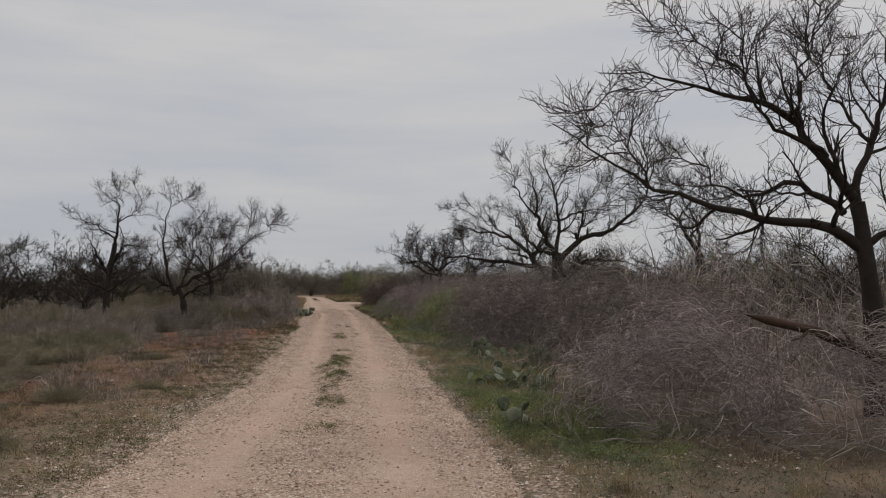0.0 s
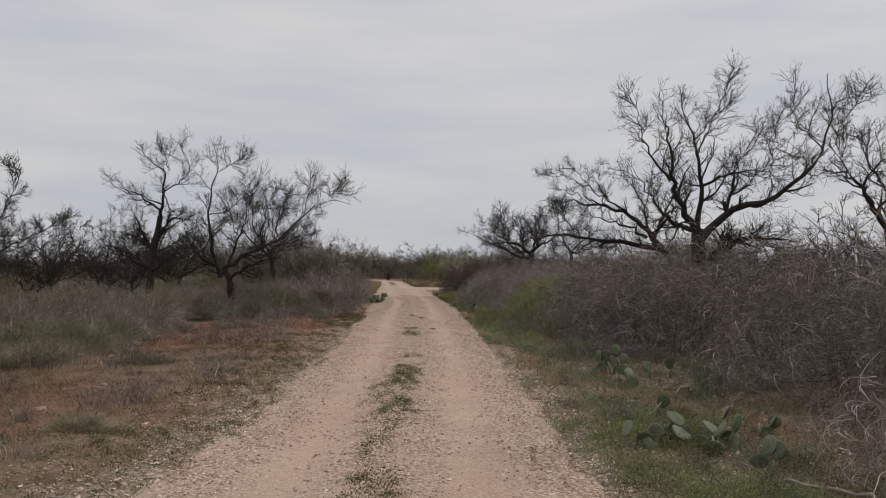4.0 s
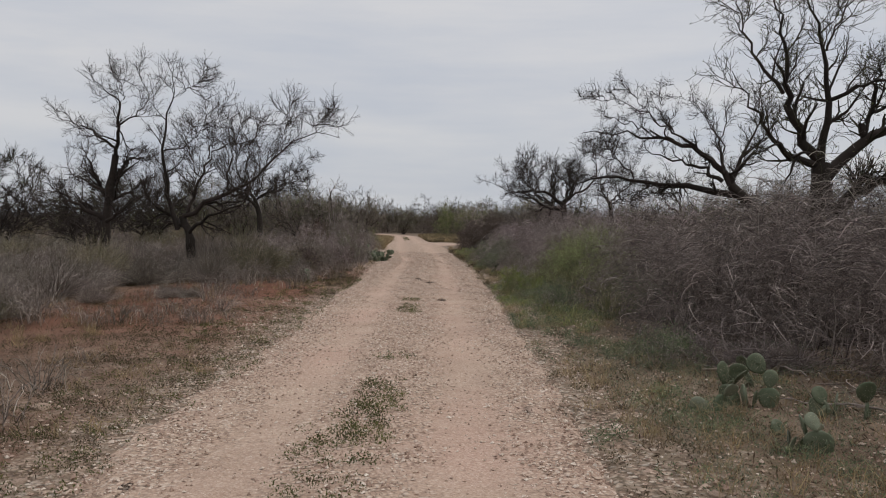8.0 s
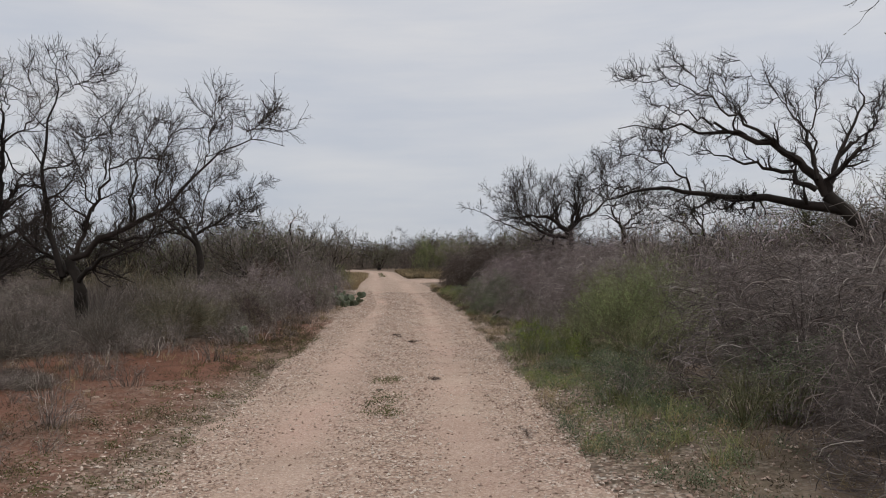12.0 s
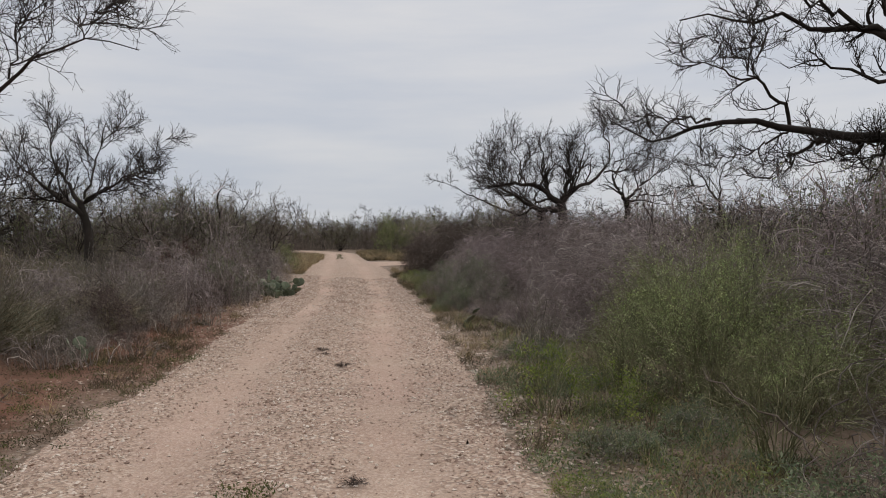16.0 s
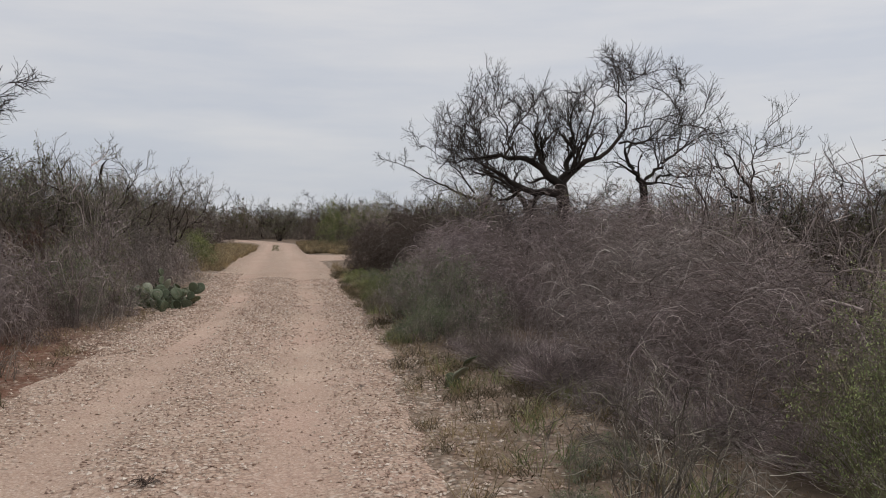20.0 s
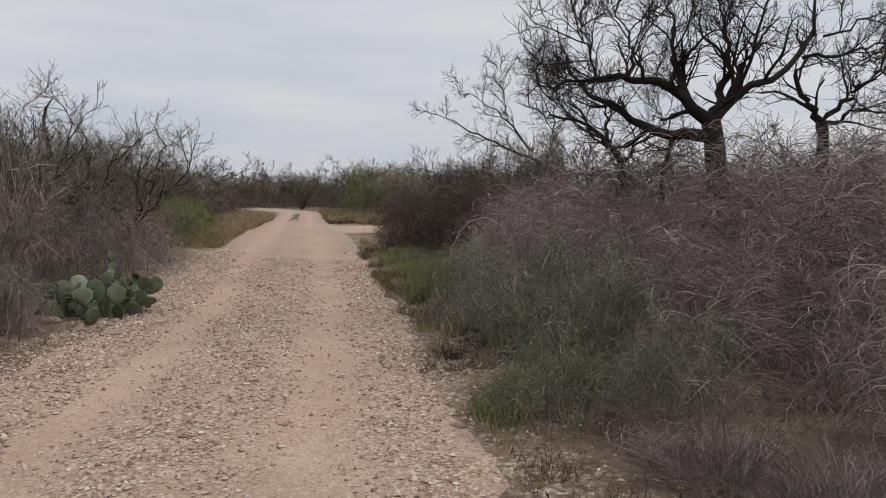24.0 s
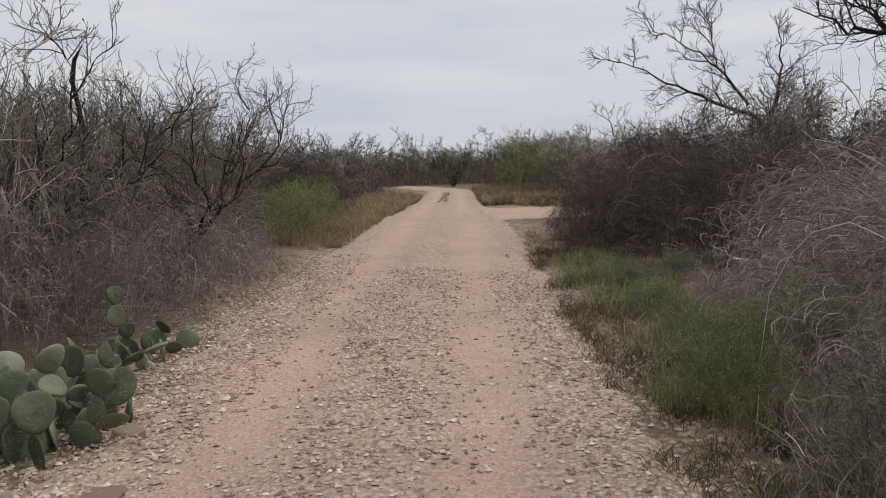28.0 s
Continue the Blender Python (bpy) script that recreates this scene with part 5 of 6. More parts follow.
def build_bushes():
    rng = np.random.default_rng(21)
    # east side, front of the thicket
    for x, y, r, h in [(2.7, 9.4, 1.5, 1.45), (4.4, 8.3, 1.5, 1.4), (3.4, 11.4, 1.6, 1.65), (6.3, 7.6, 1.5, 1.5), (4.0, 13.6, 1.7, 1.9), (3.5, 16.3, 1.6, 1.8), (2.2, 21.0, 1.7, 1.85), (3.7, 19.3, 1.7, 1.9), (1.2, 22.6, 1.05, 1.4),
                       (1.1, 25.7, 1.5, 1.7), (2.4, 23.4, 1.6, 2.1), (3.7, 23.9, 1.5, 2.3), (4.9, 22.6, 1.6, 2.2), (0.9, 32.6, 1.3, 1.65), (-0.4, 34.0, 1.0, 1.6), (1.8, 29.6, 1.6, 1.9), (3.0, 28.2, 1.6, 2.3), (3.3, 30.4, 1.6, 2.4), (2.2, 27.0, 1.5, 2.1), (4.6, 29.6, 1.6, 2.5), (2.2, 31.6, 1.5, 2.1), (0.5, 35.0, 1.6, 1.8), (-0.8, 35.5, 0.95, 1.35), (-0.45, 37.4, 1.1, 1.95), (0.8, 38.5, 1.7, 2.05),
                       (-1.4, 39.6, 1.1, 1.75), (-1.7, 41.6, 1.15, 1.8), (-2.1, 43.6, 1.25, 1.85), (-0.2, 41.5, 1.7, 2.5), (-2.3, 45.6, 1.35, 1.85), (-0.5, 43.4, 1.7, 2.8), (1.2, 42.8, 1.7, 2.3), (-2.0, 47.8, 1.6, 2.0), (0.9, 40.4, 1.7, 2.25)]:
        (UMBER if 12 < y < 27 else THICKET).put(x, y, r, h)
    for x, y, r, h in [(-1.6, 32.0, 0.7, 0.8), (-2.1, 37.3, 0.4, 0.5), (-3.4, 41.6, 0.5, 0.6)]:
        GREY.put(x, y, r, h)
    for x, y, r, h in [(-3.7, 52.4, 1.7, 1.8), (-4.7, 54.2, 1.0, 1.6), (-4.5, 52.4, 1.0, 1.4), (-2.8, 51.3, 1.5, 1.7), (-3.6, 54.4, 1.5, 1.8), (-2.0, 52.0, 1.6, 1.8), (-3.7, 56.0, 1.4, 1.9), (-4.0, 58.2, 1.3, 1.6), (0.0, 53.5, 1.8, 1.9),
                       (-2.0, 57.5, 1.8, 2.1), (-6.5, 73.5, 2.0, 2.0), (-3.5, 75.0, 2.2, 2.4), (-17.5, 78.0, 1.8, 1.8), (-14.0, 62.5, 1.7, 1.9), (-16.5, 66.0, 2.0, 1.9), (-13.2, 60.8, 1.3, 1.7), (-14.4, 64.6, 1.5, 1.9), (-15.6, 68.4, 1.6, 2.0), (-16.6, 72.5, 1.7, 2.1)]:
        DARK.put(x, y, r, h)
    for x, y, r, h in [(-0.2, 29.7, 1.1, 1.4), (0.3, 28.7, 0.7, 0.9), (0.4, 30.8, 1.2, 1.6), (0.9, 29.5, 1.0, 1.3), (-0.8, 31.1, 0.9, 1.3), (-0.2, 32.0, 0.9, 1.4), (-3.0, 44.9, 0.8, 0.9), (-12.2, 48.6, 1.2, 2.0), (-11.0, 50.4, 1.1, 2.0)]:
        GREEN.put(x, y, r, h)
    for x, y, r, h in [(-10.55, 53.4, 0.9, 1.0), (-11.1, 55.4, 1.1, 1.15), (-11.8, 57.4, 1.1, 1.2), (-12.5, 59.2, 1.2, 1.3), (-8.6, 75.0, 2.0, 2.9), (-6.6, 76.5, 2.0, 2.6), (-12.6, 55.0, 1.3, 1.9)]:
        LUSH.put(x, y, r, h)
    for x, y, r, h in [(-0.3, 27.6, 0.6, 0.75), (-0.9, 29.9, 0.55, 0.65), (-0.3, 28.9, 0.5, 0.6), (0.1, 24.0, 0.6, 0.65), (0.5, 24.2, 0.55, 0.6)]:
        CANE.put(x, y, r, h)
    for x, y, r, h in [(-1.65, 29.2, 0.42, 0.62), (-1.15, 28.9, 0.35, 0.45), (-1.6, 26.9, 0.25, 0.2), (-4.1, 47.4, 0.35, 0.35), (-4.7, 49.6, 0.3, 0.3)]:
        BRIGHT.put(x, y, r, h)
    for x, y, r, h in [(0.75, 24.6, 0.7, 0.7), (-0.7, 25.6, 0.6, 0.55), (-1.25, 27.8, 0.5, 0.3), (-1.5, 31.5, 0.5, 0.5), (-1.3, 30.3, 0.4, 0.35), (-1.6, 33.0, 0.45, 0.4), (-1.9, 32.2, 0.3, 0.25), (-0.6, 28.3, 0.5, 0.4), (0.4, 20.2, 0.6, 0.6), (1.9, 16.8, 0.7, 0.8), (-3.0, 38.9, 0.4, 0.4), (-2.65, 39.4, 0.65, 0.8), (-2.8, 40.5, 0.65, 0.85), (-3.0, 41.7, 0.65, 0.8), (-2.7, 38.6, 0.6, 0.7), (-4.0, 46.8, 0.5, 0.5), (-4.3, 48.4, 0.45, 0.5), (-3.7, 49.2, 0.6, 0.6), (-3.6, 44.6, 0.6, 0.6)]:
        SAGE.put(x, y, r, h)
    for x, y, r, h in [(-2.3, 39.7, 0.7, 1.05), (-2.65, 41.0, 0.75, 1.1), (-2.1, 38.4, 0.6, 0.85), (-3.2, 42.5, 0.65, 0.85), (-8.1, 41.6, 0.6, 0.9), (-8.6, 41.3, 0.8, 1.15), (-8.1, 40.1, 0.6, 0.8), (1.4, 24.6, 0.8, 1.0), (0.9, 26.4, 0.7, 0.9)]:
        DUSK.put(x, y, r, h)
    for x, y, r, h in [(-1.85, 36.7, 0.6, 0.42), (-1.45, 35.8, 0.65, 0.45), (-1.05, 34.8, 0.7, 0.48), (-0.75, 33.7, 0.7, 0.48), (-1.4, 37.1, 0.6, 0.4), (-2.1, 37.6, 0.5, 0.38), (-0.2, 33.0, 0.7, 0.5), (1.5, 20.4, 0.7, 0.45), (0.9, 21.5, 0.5, 0.4), (1.9, 26.1, 0.6, 0.6)]:
        MAUVE.put(x, y, r, h)
    for x, y, r, h in [(7.4, 44.5, 1.6, 2.9), (9.4, 46.0, 1.7, 3.0), (5.4, 37.5, 1.5, 2.4), (7.6, 39.5, 1.6, 2.6)]:
        EVER.put(x, y, r, h)
    for x, y, r, h in [(-3.72, 43.7, 0.42, 0.6), (-3.6, 44.5, 0.45, 0.62), (-3.85, 45.4, 0.35, 0.4)]:
        LUSH.put(x, y, r, h)
    # east side, rows behind
    for y in np.arange(5.5, 60, 2.3):
        for k, dx in enumerate((5.2, 8.0, 11.5, 16.0)):
            x = edge_right(y) + dx + rng.uniform(-0.6, 0.6)
            if abs(x - 5.45) < 0.8 and abs(y - 10) < 0.8:
                continue
            (OLIVE if rng.random() < 0.22 else BACK).put(x, y + rng.uniform(-0.8, 0.8), rng.uniform(1.5, 2.1), rng.uniform(1.75, 2.25) + 0.12 * k)
    # west side: brush field
    for x, y, r, h in [(-9.8, 24.8, 0.9, 1.25), (-10.9, 23.6, 0.7, 1.1), (-12.5, 26.5, 0.8, 1.2), (-9.0, 23.2, 0.5, 0.9)]:
        SPINDLY.put(x, y, r, h)
    for x, y, r, h in [(-8.5, 22.3, 0.75, 0.55), (-10.3, 26.8, 1.0, 0.8), (-9.2, 25.4, 0.8, 0.55), (-11.8, 28.0, 1.1, 0.95), (-9.2, 30.6, 0.9, 0.7), (-10.4, 29.2, 1.0, 0.85), (-12.5, 30.6, 1.2, 1.0), (-8.2, 33.5, 1.2, 1.2), (-9.8, 33.4, 1.3, 1.2),
                       (-11.5, 33.4, 1.3, 1.15), (-13.0, 32.5, 1.3, 1.1), (-8.0, 35.3, 1.1, 1.15), (-9.6, 35.6, 1.4, 1.35), (-8.4, 37.2, 1.1, 1.15), (-8.6, 39.0, 1.2, 1.25), (-8.3, 40.6, 0.9, 1.0), (-10.4, 38.0, 1.4, 1.4), (-10.6, 40.4, 1.4, 1.5),
                       (-7.9, 31.9, 0.5, 0.5), (-7.2, 31.5, 0.6, 0.6), (-7.6, 32.5, 0.75, 0.8), (-8.1, 30.9, 0.8, 0.75), (-7.25, 33.6, 0.6, 0.7), (-7.1, 34.8, 0.5, 0.6), (-8.7, 30.2, 0.8, 0.7), (-10.3, 30.2, 1.2, 1.1), (-11.2, 30.9, 1.1, 1.0), (-13.8, 34.0, 1.4, 1.3), (-15.3, 33.6, 1.4, 1.3), (-14.6, 31.8, 1.2, 0.9)]:
        GREY.put(x, y, r, h)
    for x, y, r, h in [(-9.7, 46.4, 1.25, 1.7), (-8.95, 45.7, 0.7, 1.1), (-9.25, 47.4, 0.9, 1.3), (-9.7, 49.1, 1.0, 1.4), (-10.2, 50.8, 0.9, 1.2), (-10.5, 48.4, 1.4, 1.8), (-9.5, 44.6, 1.1, 1.4), (-11.0, 50.6, 1.2, 1.4), (-9.4, 42.8, 1.1, 1.3), (-9.9, 40.6, 1.3, 1.5), (-9.3, 38.4, 1.2, 1.3), (-9.4, 36.2, 1.4, 1.35), (-9.0, 34.2, 1.2, 1.2), (-11.2, 35.6, 1.4, 1.4), (-7.9, 35.4, 0.85, 1.0), (-8.1, 37.8, 0.9, 1.1), (-7.7, 33.0, 0.75, 0.85)]:
        HEDGE.put(x, y, r, h)
    for x, y, r, h in [(-7.7, 33.6, 0.8, 1.0), (-7.9, 38.4, 0.8, 0.9), (-9.2, 42.6, 0.9, 1.0), (-10.5, 44.0, 1.2, 1.4), (-16.5, 72.0, 1.8, 2.0), (-18.5, 78.0, 2.0, 2.3), (-15.2, 66.5, 1.5, 1.6), (-20.5, 84.0, 2.2, 2.5), (-9.8, 84.0, 2.0, 2.6)]:
        DARK.put(x, y, r, h)
    for x, y, r, h in [(-8.1, 40.0, 0.9, 1.1), (-9.5, 44.2, 1.0, 1.6), (-9.0, 43.2, 0.8, 1.3), (-10.1, 45.6, 1.2, 2.1), (-9.4, 42.2, 1.0, 1.5), (-10.4, 47.4, 1.1, 2.1), (-10.8, 49.6, 1.2, 2.2), (-8.3, 41.5, 0.8, 1.0), (-8.6, 36.6, 0.8, 1.0), (-11.9, 46.6, 1.2, 1.6), (-8.0, 41.0, 0.7, 0.9), (-6.6, 77.5, 2.0, 2.4)]:
        OLIVE.put(x, y, r, h)
    for x, y, r, h in [(-10.4, 43.4, 1.2, 1.5), (-12.5, 46.5, 1.5, 1.9), (-24.0, 31.0, 1.6, 1.4)]:
        RUSSET.put(x, y, r, h)
    for x, y, r, h in [(-13.6, 48.6, 1.7, 3.3), (-12.6, 52.4, 1.6, 3.0), (-14.4, 51.0, 1.7, 3.8), (-13.8, 55.0, 1.6, 3.2), (-14.5, 45.5, 1.7, 3.7), (-11.8, 46.4, 1.5, 3.2), (-11.2, 49.4, 1.5, 3.0), (-15.5, 58.0, 1.6, 2.7),
                       (-12.4, 53.6, 1.2, 2.4), (-17.5, 62.0, 1.7, 2.8), (-20.0, 68.0, 1.8, 3.0), (-8.0, 83.0, 1.8, 3.0), (-2.5, 62.5 + 14, 1.8, 3.2), (-16.0, 96.0, 1.8, 3.0), (-14.6, 62.0, 1.5, 2.3), (-15.6, 70.0, 1.6, 2.4), (-3.2, 57.0, 1.6, 2.8), (-1.6, 55.4, 1.6, 3.0), (-4.6, 60.0, 1.5, 2.5), (-0.2, 58.5, 1.7, 3.0), (-16.5, 47.0, 1.6, 3.2), (-16.0, 53.5, 1.6, 3.0), (-18.5, 57.0, 1.7, 3.0)]:
        SMALLTREE.put(x, y, r, h)
    # soft clumps that fill the field from its front line backwards
    front = ([12, 15, 19, 22, 25, 28.5, 30.3, 32.4, 34, 38, 46, 60], [-9.6, -8.8, -8.0, -9.3, -10.3, -10.4, -9.1, -8.6, -8.2, -8.6, -10.2, -14.5])
    for back, step, kinds in ((0, 1.05, 0), (1.1, 1.2, 0), (2.3, 1.4, 0), (3.8, 1.7, 1), (5.6, 2.0, 1), (7.8, 2.3, 1), (10.5, 2.8, 1), (14.0, 3.2, 1), (18.0, 3.8, 1)):
        for y in np.arange(13.5, 58, step):
            y += rng.uniform(-0.4, 0.4) * step
            x = float(np.interp(y, *front)) - back - rng.uniform(0, 0.8)
            patch = float(smooth_noise(x, y, 2.6, 4.0))
            if y > 36 and back < 2:
                continue
            h = np.interp(y, [14, 24, 29, 40], [0.65, 0.95, 1.25, 1.5]) * rng.uniform(0.7, 1.2) * (0.85 if back == 0 else 1.0)
            kind = (SOFT if patch > 0.2 or (y < 22 and patch > -0.3) else FUZZ) if kinds == 0 else (STRAW if patch > 0.35 else (SOFT if patch > 0.15 else MIST))
            kind.put(x, y, rng.uniform(0.75, 1.15) * (1.0 if kinds == 0 else 1.35), h)
    for x, y, r, h in [(-5.6, 11.7, 0.5, 0.4), (-5.0, 8.4, 0.6, 0.4), (-5.5, 8.0, 0.5, 0.35), (-4.9, 13.3, 0.4, 0.25), (-7.4, 12.9, 0.5, 0.4), (-9.1, 25.0, 0.4, 0.4), (-8.7, 27.1, 0.35, 0.3), (-7.8, 26.2, 0.35, 0.3), (-8.3, 26.4, 0.4, 0.3), (-6.2, 11.2, 0.35, 0.25), (-8.4, 30.3, 0.45, 0.4), (-7.6, 14.6, 0.6, 0.35), (-6.9, 18.6, 0.5, 0.35)]:
        (FUZZ if y > 20 else SOFT).put(x, y, r, h)
    # brush that closes the view beyond the fork and the field
    for _ in range(230):
        y = rng.uniform(46, 112)
        side = rng.random()
        x = edge_left(y) - 3.5 - 45 * rng.random() ** 1.4 if side < 0.55 else max(edge_right(y) + 4.5, -4 + (y - 60) * 0.1) + 40 * rng.random() ** 1.4
        if off_road(np.array(x), np.array(y)) < 3.2:
            continue
        FAR.put(x, y, rng.uniform(1.6, 2.6), rng.uniform(1.4, 2.3) * (0.8 if y < 62 and side < 0.55 else 1.0))
    for y in (101, 104, 107, 110, 113):
        for x in np.arange(-48, 4, 2.4):
            FAR.put(x + rng.uniform(-1, 1), y + rng.uniform(-1, 1), 2.6, rng.uniform(3.1, 4.5))
    # low weeds on the open soil
    for x, y, s in [(-5.7, 12.3, 1.3), (-6.3, 13.0, 1.1), (-7.1, 18.5, 1.1), (-8.0, 17.5, 1.2), (-7.8, 29.3, 1.1), (-7.9, 28.0, 0.8), (-9.3, 20.9, 1.4), (-10.2, 19.5, 1.4), (-6.9, 31.7, 0.9), (-6.6, 32.3, 0.8), (-7.4, 31.6, 1.1), (-7.0, 36.0, 0.8), (-7.2, 35.0, 1.0), (-7.5, 39.9, 0.8)]:
        WEED.put(x, y, 0.5 * s, 0.42 * s)
    for _ in range(110):
        y = rng.uniform(8, 30)
        x = edge_left(y) - 0.9 - 5 * rng.random() ** 0.8
        s = rng.uniform(0.25, 0.8)
        WEED.put(x, y, 0.5 * s, 0.42 * s)


build_bushes()

# ---- prickly pear ----


def pad_mesh(seed, w=0.105, L=0.23):
    """One thick, egg-shaped cactus pad, standing on its narrow end."""
    rng = np.random.default_rng(seed)
    nu, nv = 14, 7
    u = np.linspace(0, 2 * np.pi, nu, endpoint=False)
    v = np.linspace(-np.pi / 2, np.pi / 2, nv)
    A, B = np.meshgrid(u, v)
    ex, ez = np.cos(A), np.sin(A)
    rim = np.sign(np.cos(B)) * np.abs(np.cos(B)) ** 0.55
    wide = w * (1 + 0.22 * ez) * rng.uniform(0.9, 1.1)
    x, z = wide * ex * rim, L / 2 * (1 + ez * rim)
    y = 0.014 * np.sin(B) * (1 + 0.4 * np.cos(A)) + 0.03 * (x / w) ** 2 * rng.uniform(-1, 1) + 0.02 * (z / L) ** 2 * rng.uniform(-1, 1)
    V = np.stack([x, y, z], -1).reshape(-1, 3)
    i, j = np.meshgrid(np.arange(nv - 1), np.arange(nu), indexing="ij")
    j2 = (j + 1) % nu
    return V, np.stack([i * nu + j, i * nu + j2, (i + 1) * nu + j2, (i + 1) * nu + j], -1).reshape(-1, 4)


PADS = [mesh_of("pad", *pad_mesh(300 + k), CACTUS) for k in range(5)]


def spine_mesh():
    rng = np.random.default_rng(9)
    n = 90
    a, s, k = rng.uniform(0, 2 * np.pi, n), np.sqrt(rng.random(n)), rng.choice([-1, 1], n)
    P0 = np.stack([0.105 * s * np.cos(a), 0.012 * k, 0.1 + 0.095 * s * np.sin(a)], -1)
    d = unit(np.stack([rng.normal(0, 0.5, n) + 0.6 * s * np.cos(a), k * 1.0, rng.normal(0, 0.5, n)], -1))
    P = np.stack([P0, P0 + d * rng.uniform(0.018, 0.035, (n, 1))], 1)
    return mesh_of("spines", *tubes(P, np.tile([[0.0011, 0.0003]], (n, 1)), 3), SPINE)


SPINES = spine_mesh()


def cactus(x, y, seed, n=8, spread=0.35, size=1.0):
    """A clump of pads: some stand on the ground, the others on the rims of these."""
    rng = np.random.default_rng(seed)
    ob = thing("prickly_pear", place(x, y, rng.uniform(0, 6.28), size, size, 0.03), "prickly pear cactus with flat grey-green spiny pads", "cactus", "prickly pears")
    made = []
    for k in range(n):
        if k < max(2, round(n * 0.6)):
            at = Vector((rng.normal(0, spread * 0.55), rng.normal(0, spread * 0.55), -0.015))
            turn, lean = rng.uniform(0, 6.28), rng.normal(0, 14)
            roll = rng.normal(0, 22)
        else:
            below = made[rng.integers(len(made))]
            e = rng.normal(0, 32)
            at = below @ Vector((0.115 * math.sin(radians(e)), 0, 0.115 + 0.105 * math.cos(radians(e))))
            turn, lean, roll = 0, 0, 0
        s = rng.uniform(0.8, 1.2)
        if k < max(2, round(n * 0.6)):
            m = Matrix.Translation(at) @ Matrix.Rotation(turn, 4, "Z") @ Matrix.Rotation(radians(lean), 4, "X") @ Matrix.Rotation(radians(roll), 4, "Y") @ Matrix.Scale(s, 4)
        else:
            b = below.to_3x3().normalized().to_4x4()
            m = Matrix.Translation(at) @ b @ Matrix.Rotation(radians(e * 0.8), 4, "Y") @ Matrix.Rotation(rng.normal(0, 0.7), 4, "Z") @ Matrix.Rotation(rng.normal(0, 0.3), 4, "X") @ Matrix.Scale(s * 0.92, 4)
        made.append(m)
        p = part("pad", PADS[rng.integers(5)], ob)
        p.matrix_basis = m
        tagged(part("spine_mass", SPINES, p), kind="stuff")
    return ob


def build_cacti():
    for j, (x, y, n, sp, s) in enumerate([(0.95, 9.4, 9, 0.3, 1.0), (0.75, 9.9, 5, 0.25, 1.0), (0.85, 13.5, 13, 0.4, 1.2), (0.5, 13.25, 5, 0.25, 1.0), (1.25, 13.2, 8, 0.35, 1.1), (1.35, 12.6, 5, 0.3, 1.0), (1.0, 14.6, 5, 0.3, 0.9), (1.9, 13.9, 4, 0.25, 0.9),
                                          (0.8, 17.2, 6, 0.3, 1.0), (0.85, 18.5, 9, 0.3, 1.15), (0.45, 18.2, 5, 0.2, 1.0), (1.5, 18.1, 7, 0.35, 1.05), (1.0, 17.1, 3, 0.2, 1.1), (0.9, 19.1, 6, 0.4, 1.0), (2.2, 17.7, 5, 0.3, 1.0),
                                          (-2.4, 35.8, 5, 0.15, 0.9), (-7.55, 42.6, 18, 0.25, 1.15), (-7.8, 43.0, 18, 0.28, 1.15), (-7.55, 43.3, 12, 0.2, 0.95), (-7.95, 43.6, 16, 0.28, 1.1), (-8.1, 44.4, 16, 0.3, 1.05), (-8.15, 45.1, 13, 0.28, 0.95), (-8.2, 43.1, 16, 0.3, 1.15), (-7.95, 42.4, 14, 0.25, 1.1),
                                          (-3.2, 50.4, 7, 0.4, 1.05), (-2.6, 50.0, 6, 0.4, 1.0), (-7.3, 32.3, 5, 0.3, 0.9)]):
        cactus(x, y, 400 + j, n, sp * (0.8 if y < 30 else 1.2), s * (0.74 if y < 30 else 0.88))


build_cacti()

# ---- fallen wood, stones ----


def stick(name, pts, r, mat, label, category="branch", side=4, wob=0.02, seed=1):
    rng = np.random.default_rng(seed)
    x, y = pts[0][:2]
    z = float(height(np.array(x), np.array(y)))
    loc = [(p[0] - x, p[1] - y, p[2]) for p in pts]
    q = along(loc, 12, wob, rng)[None]
    w = (r * np.linspace(1, 0.4, 12) * (1 + 0.08 * rng.normal(size=12)))[None]
    w[0, [0, -1]] *= 0.08
    q[0, 0] = q[0, 1] + (q[0, 0] - q[0, 1]) * 0.03
    ob = thing(name, Matrix.Translation((x, y, z)), label, category)
    part("stem", mesh_of("stem", *tubes(q, w, 8), mat), ob)
    if side:
        b, br = sprout(q, w, side, (0.25, 0.7), (25, 60), 5, 0.5, 0.4, 0.02, 0.2, (0.25, 0.95), rng)
        for q1, w1 in zip(b, br):
            part("side_branch", mesh_of("side_branch", *tubes(q1[None], w1[None], 5), mat), ob)
    return ob


def stone_mesh(seed, sub=2, squash=0.6):
    bm = bmesh.new()
    bmesh.ops.create_icosphere(bm, subdivisions=sub, radius=1.0)
    rng = np.random.default_rng(seed)
    planes = [(Vector(unit(rng.normal(size=3))), rng.uniform(0.55, 0.85)) for _ in range(7)]
    for v in bm.verts:
        for nrm, d in planes:
            over = v.co.dot(nrm) - d
            if over > 0:
                v.co -= nrm * over * 0.9
        v.co.z *= squash
    me = bpy.data.meshes.new("stone")
    bm.to_mesh(me)
    bm.free()
    me.materials.append(ROCK)
    return me


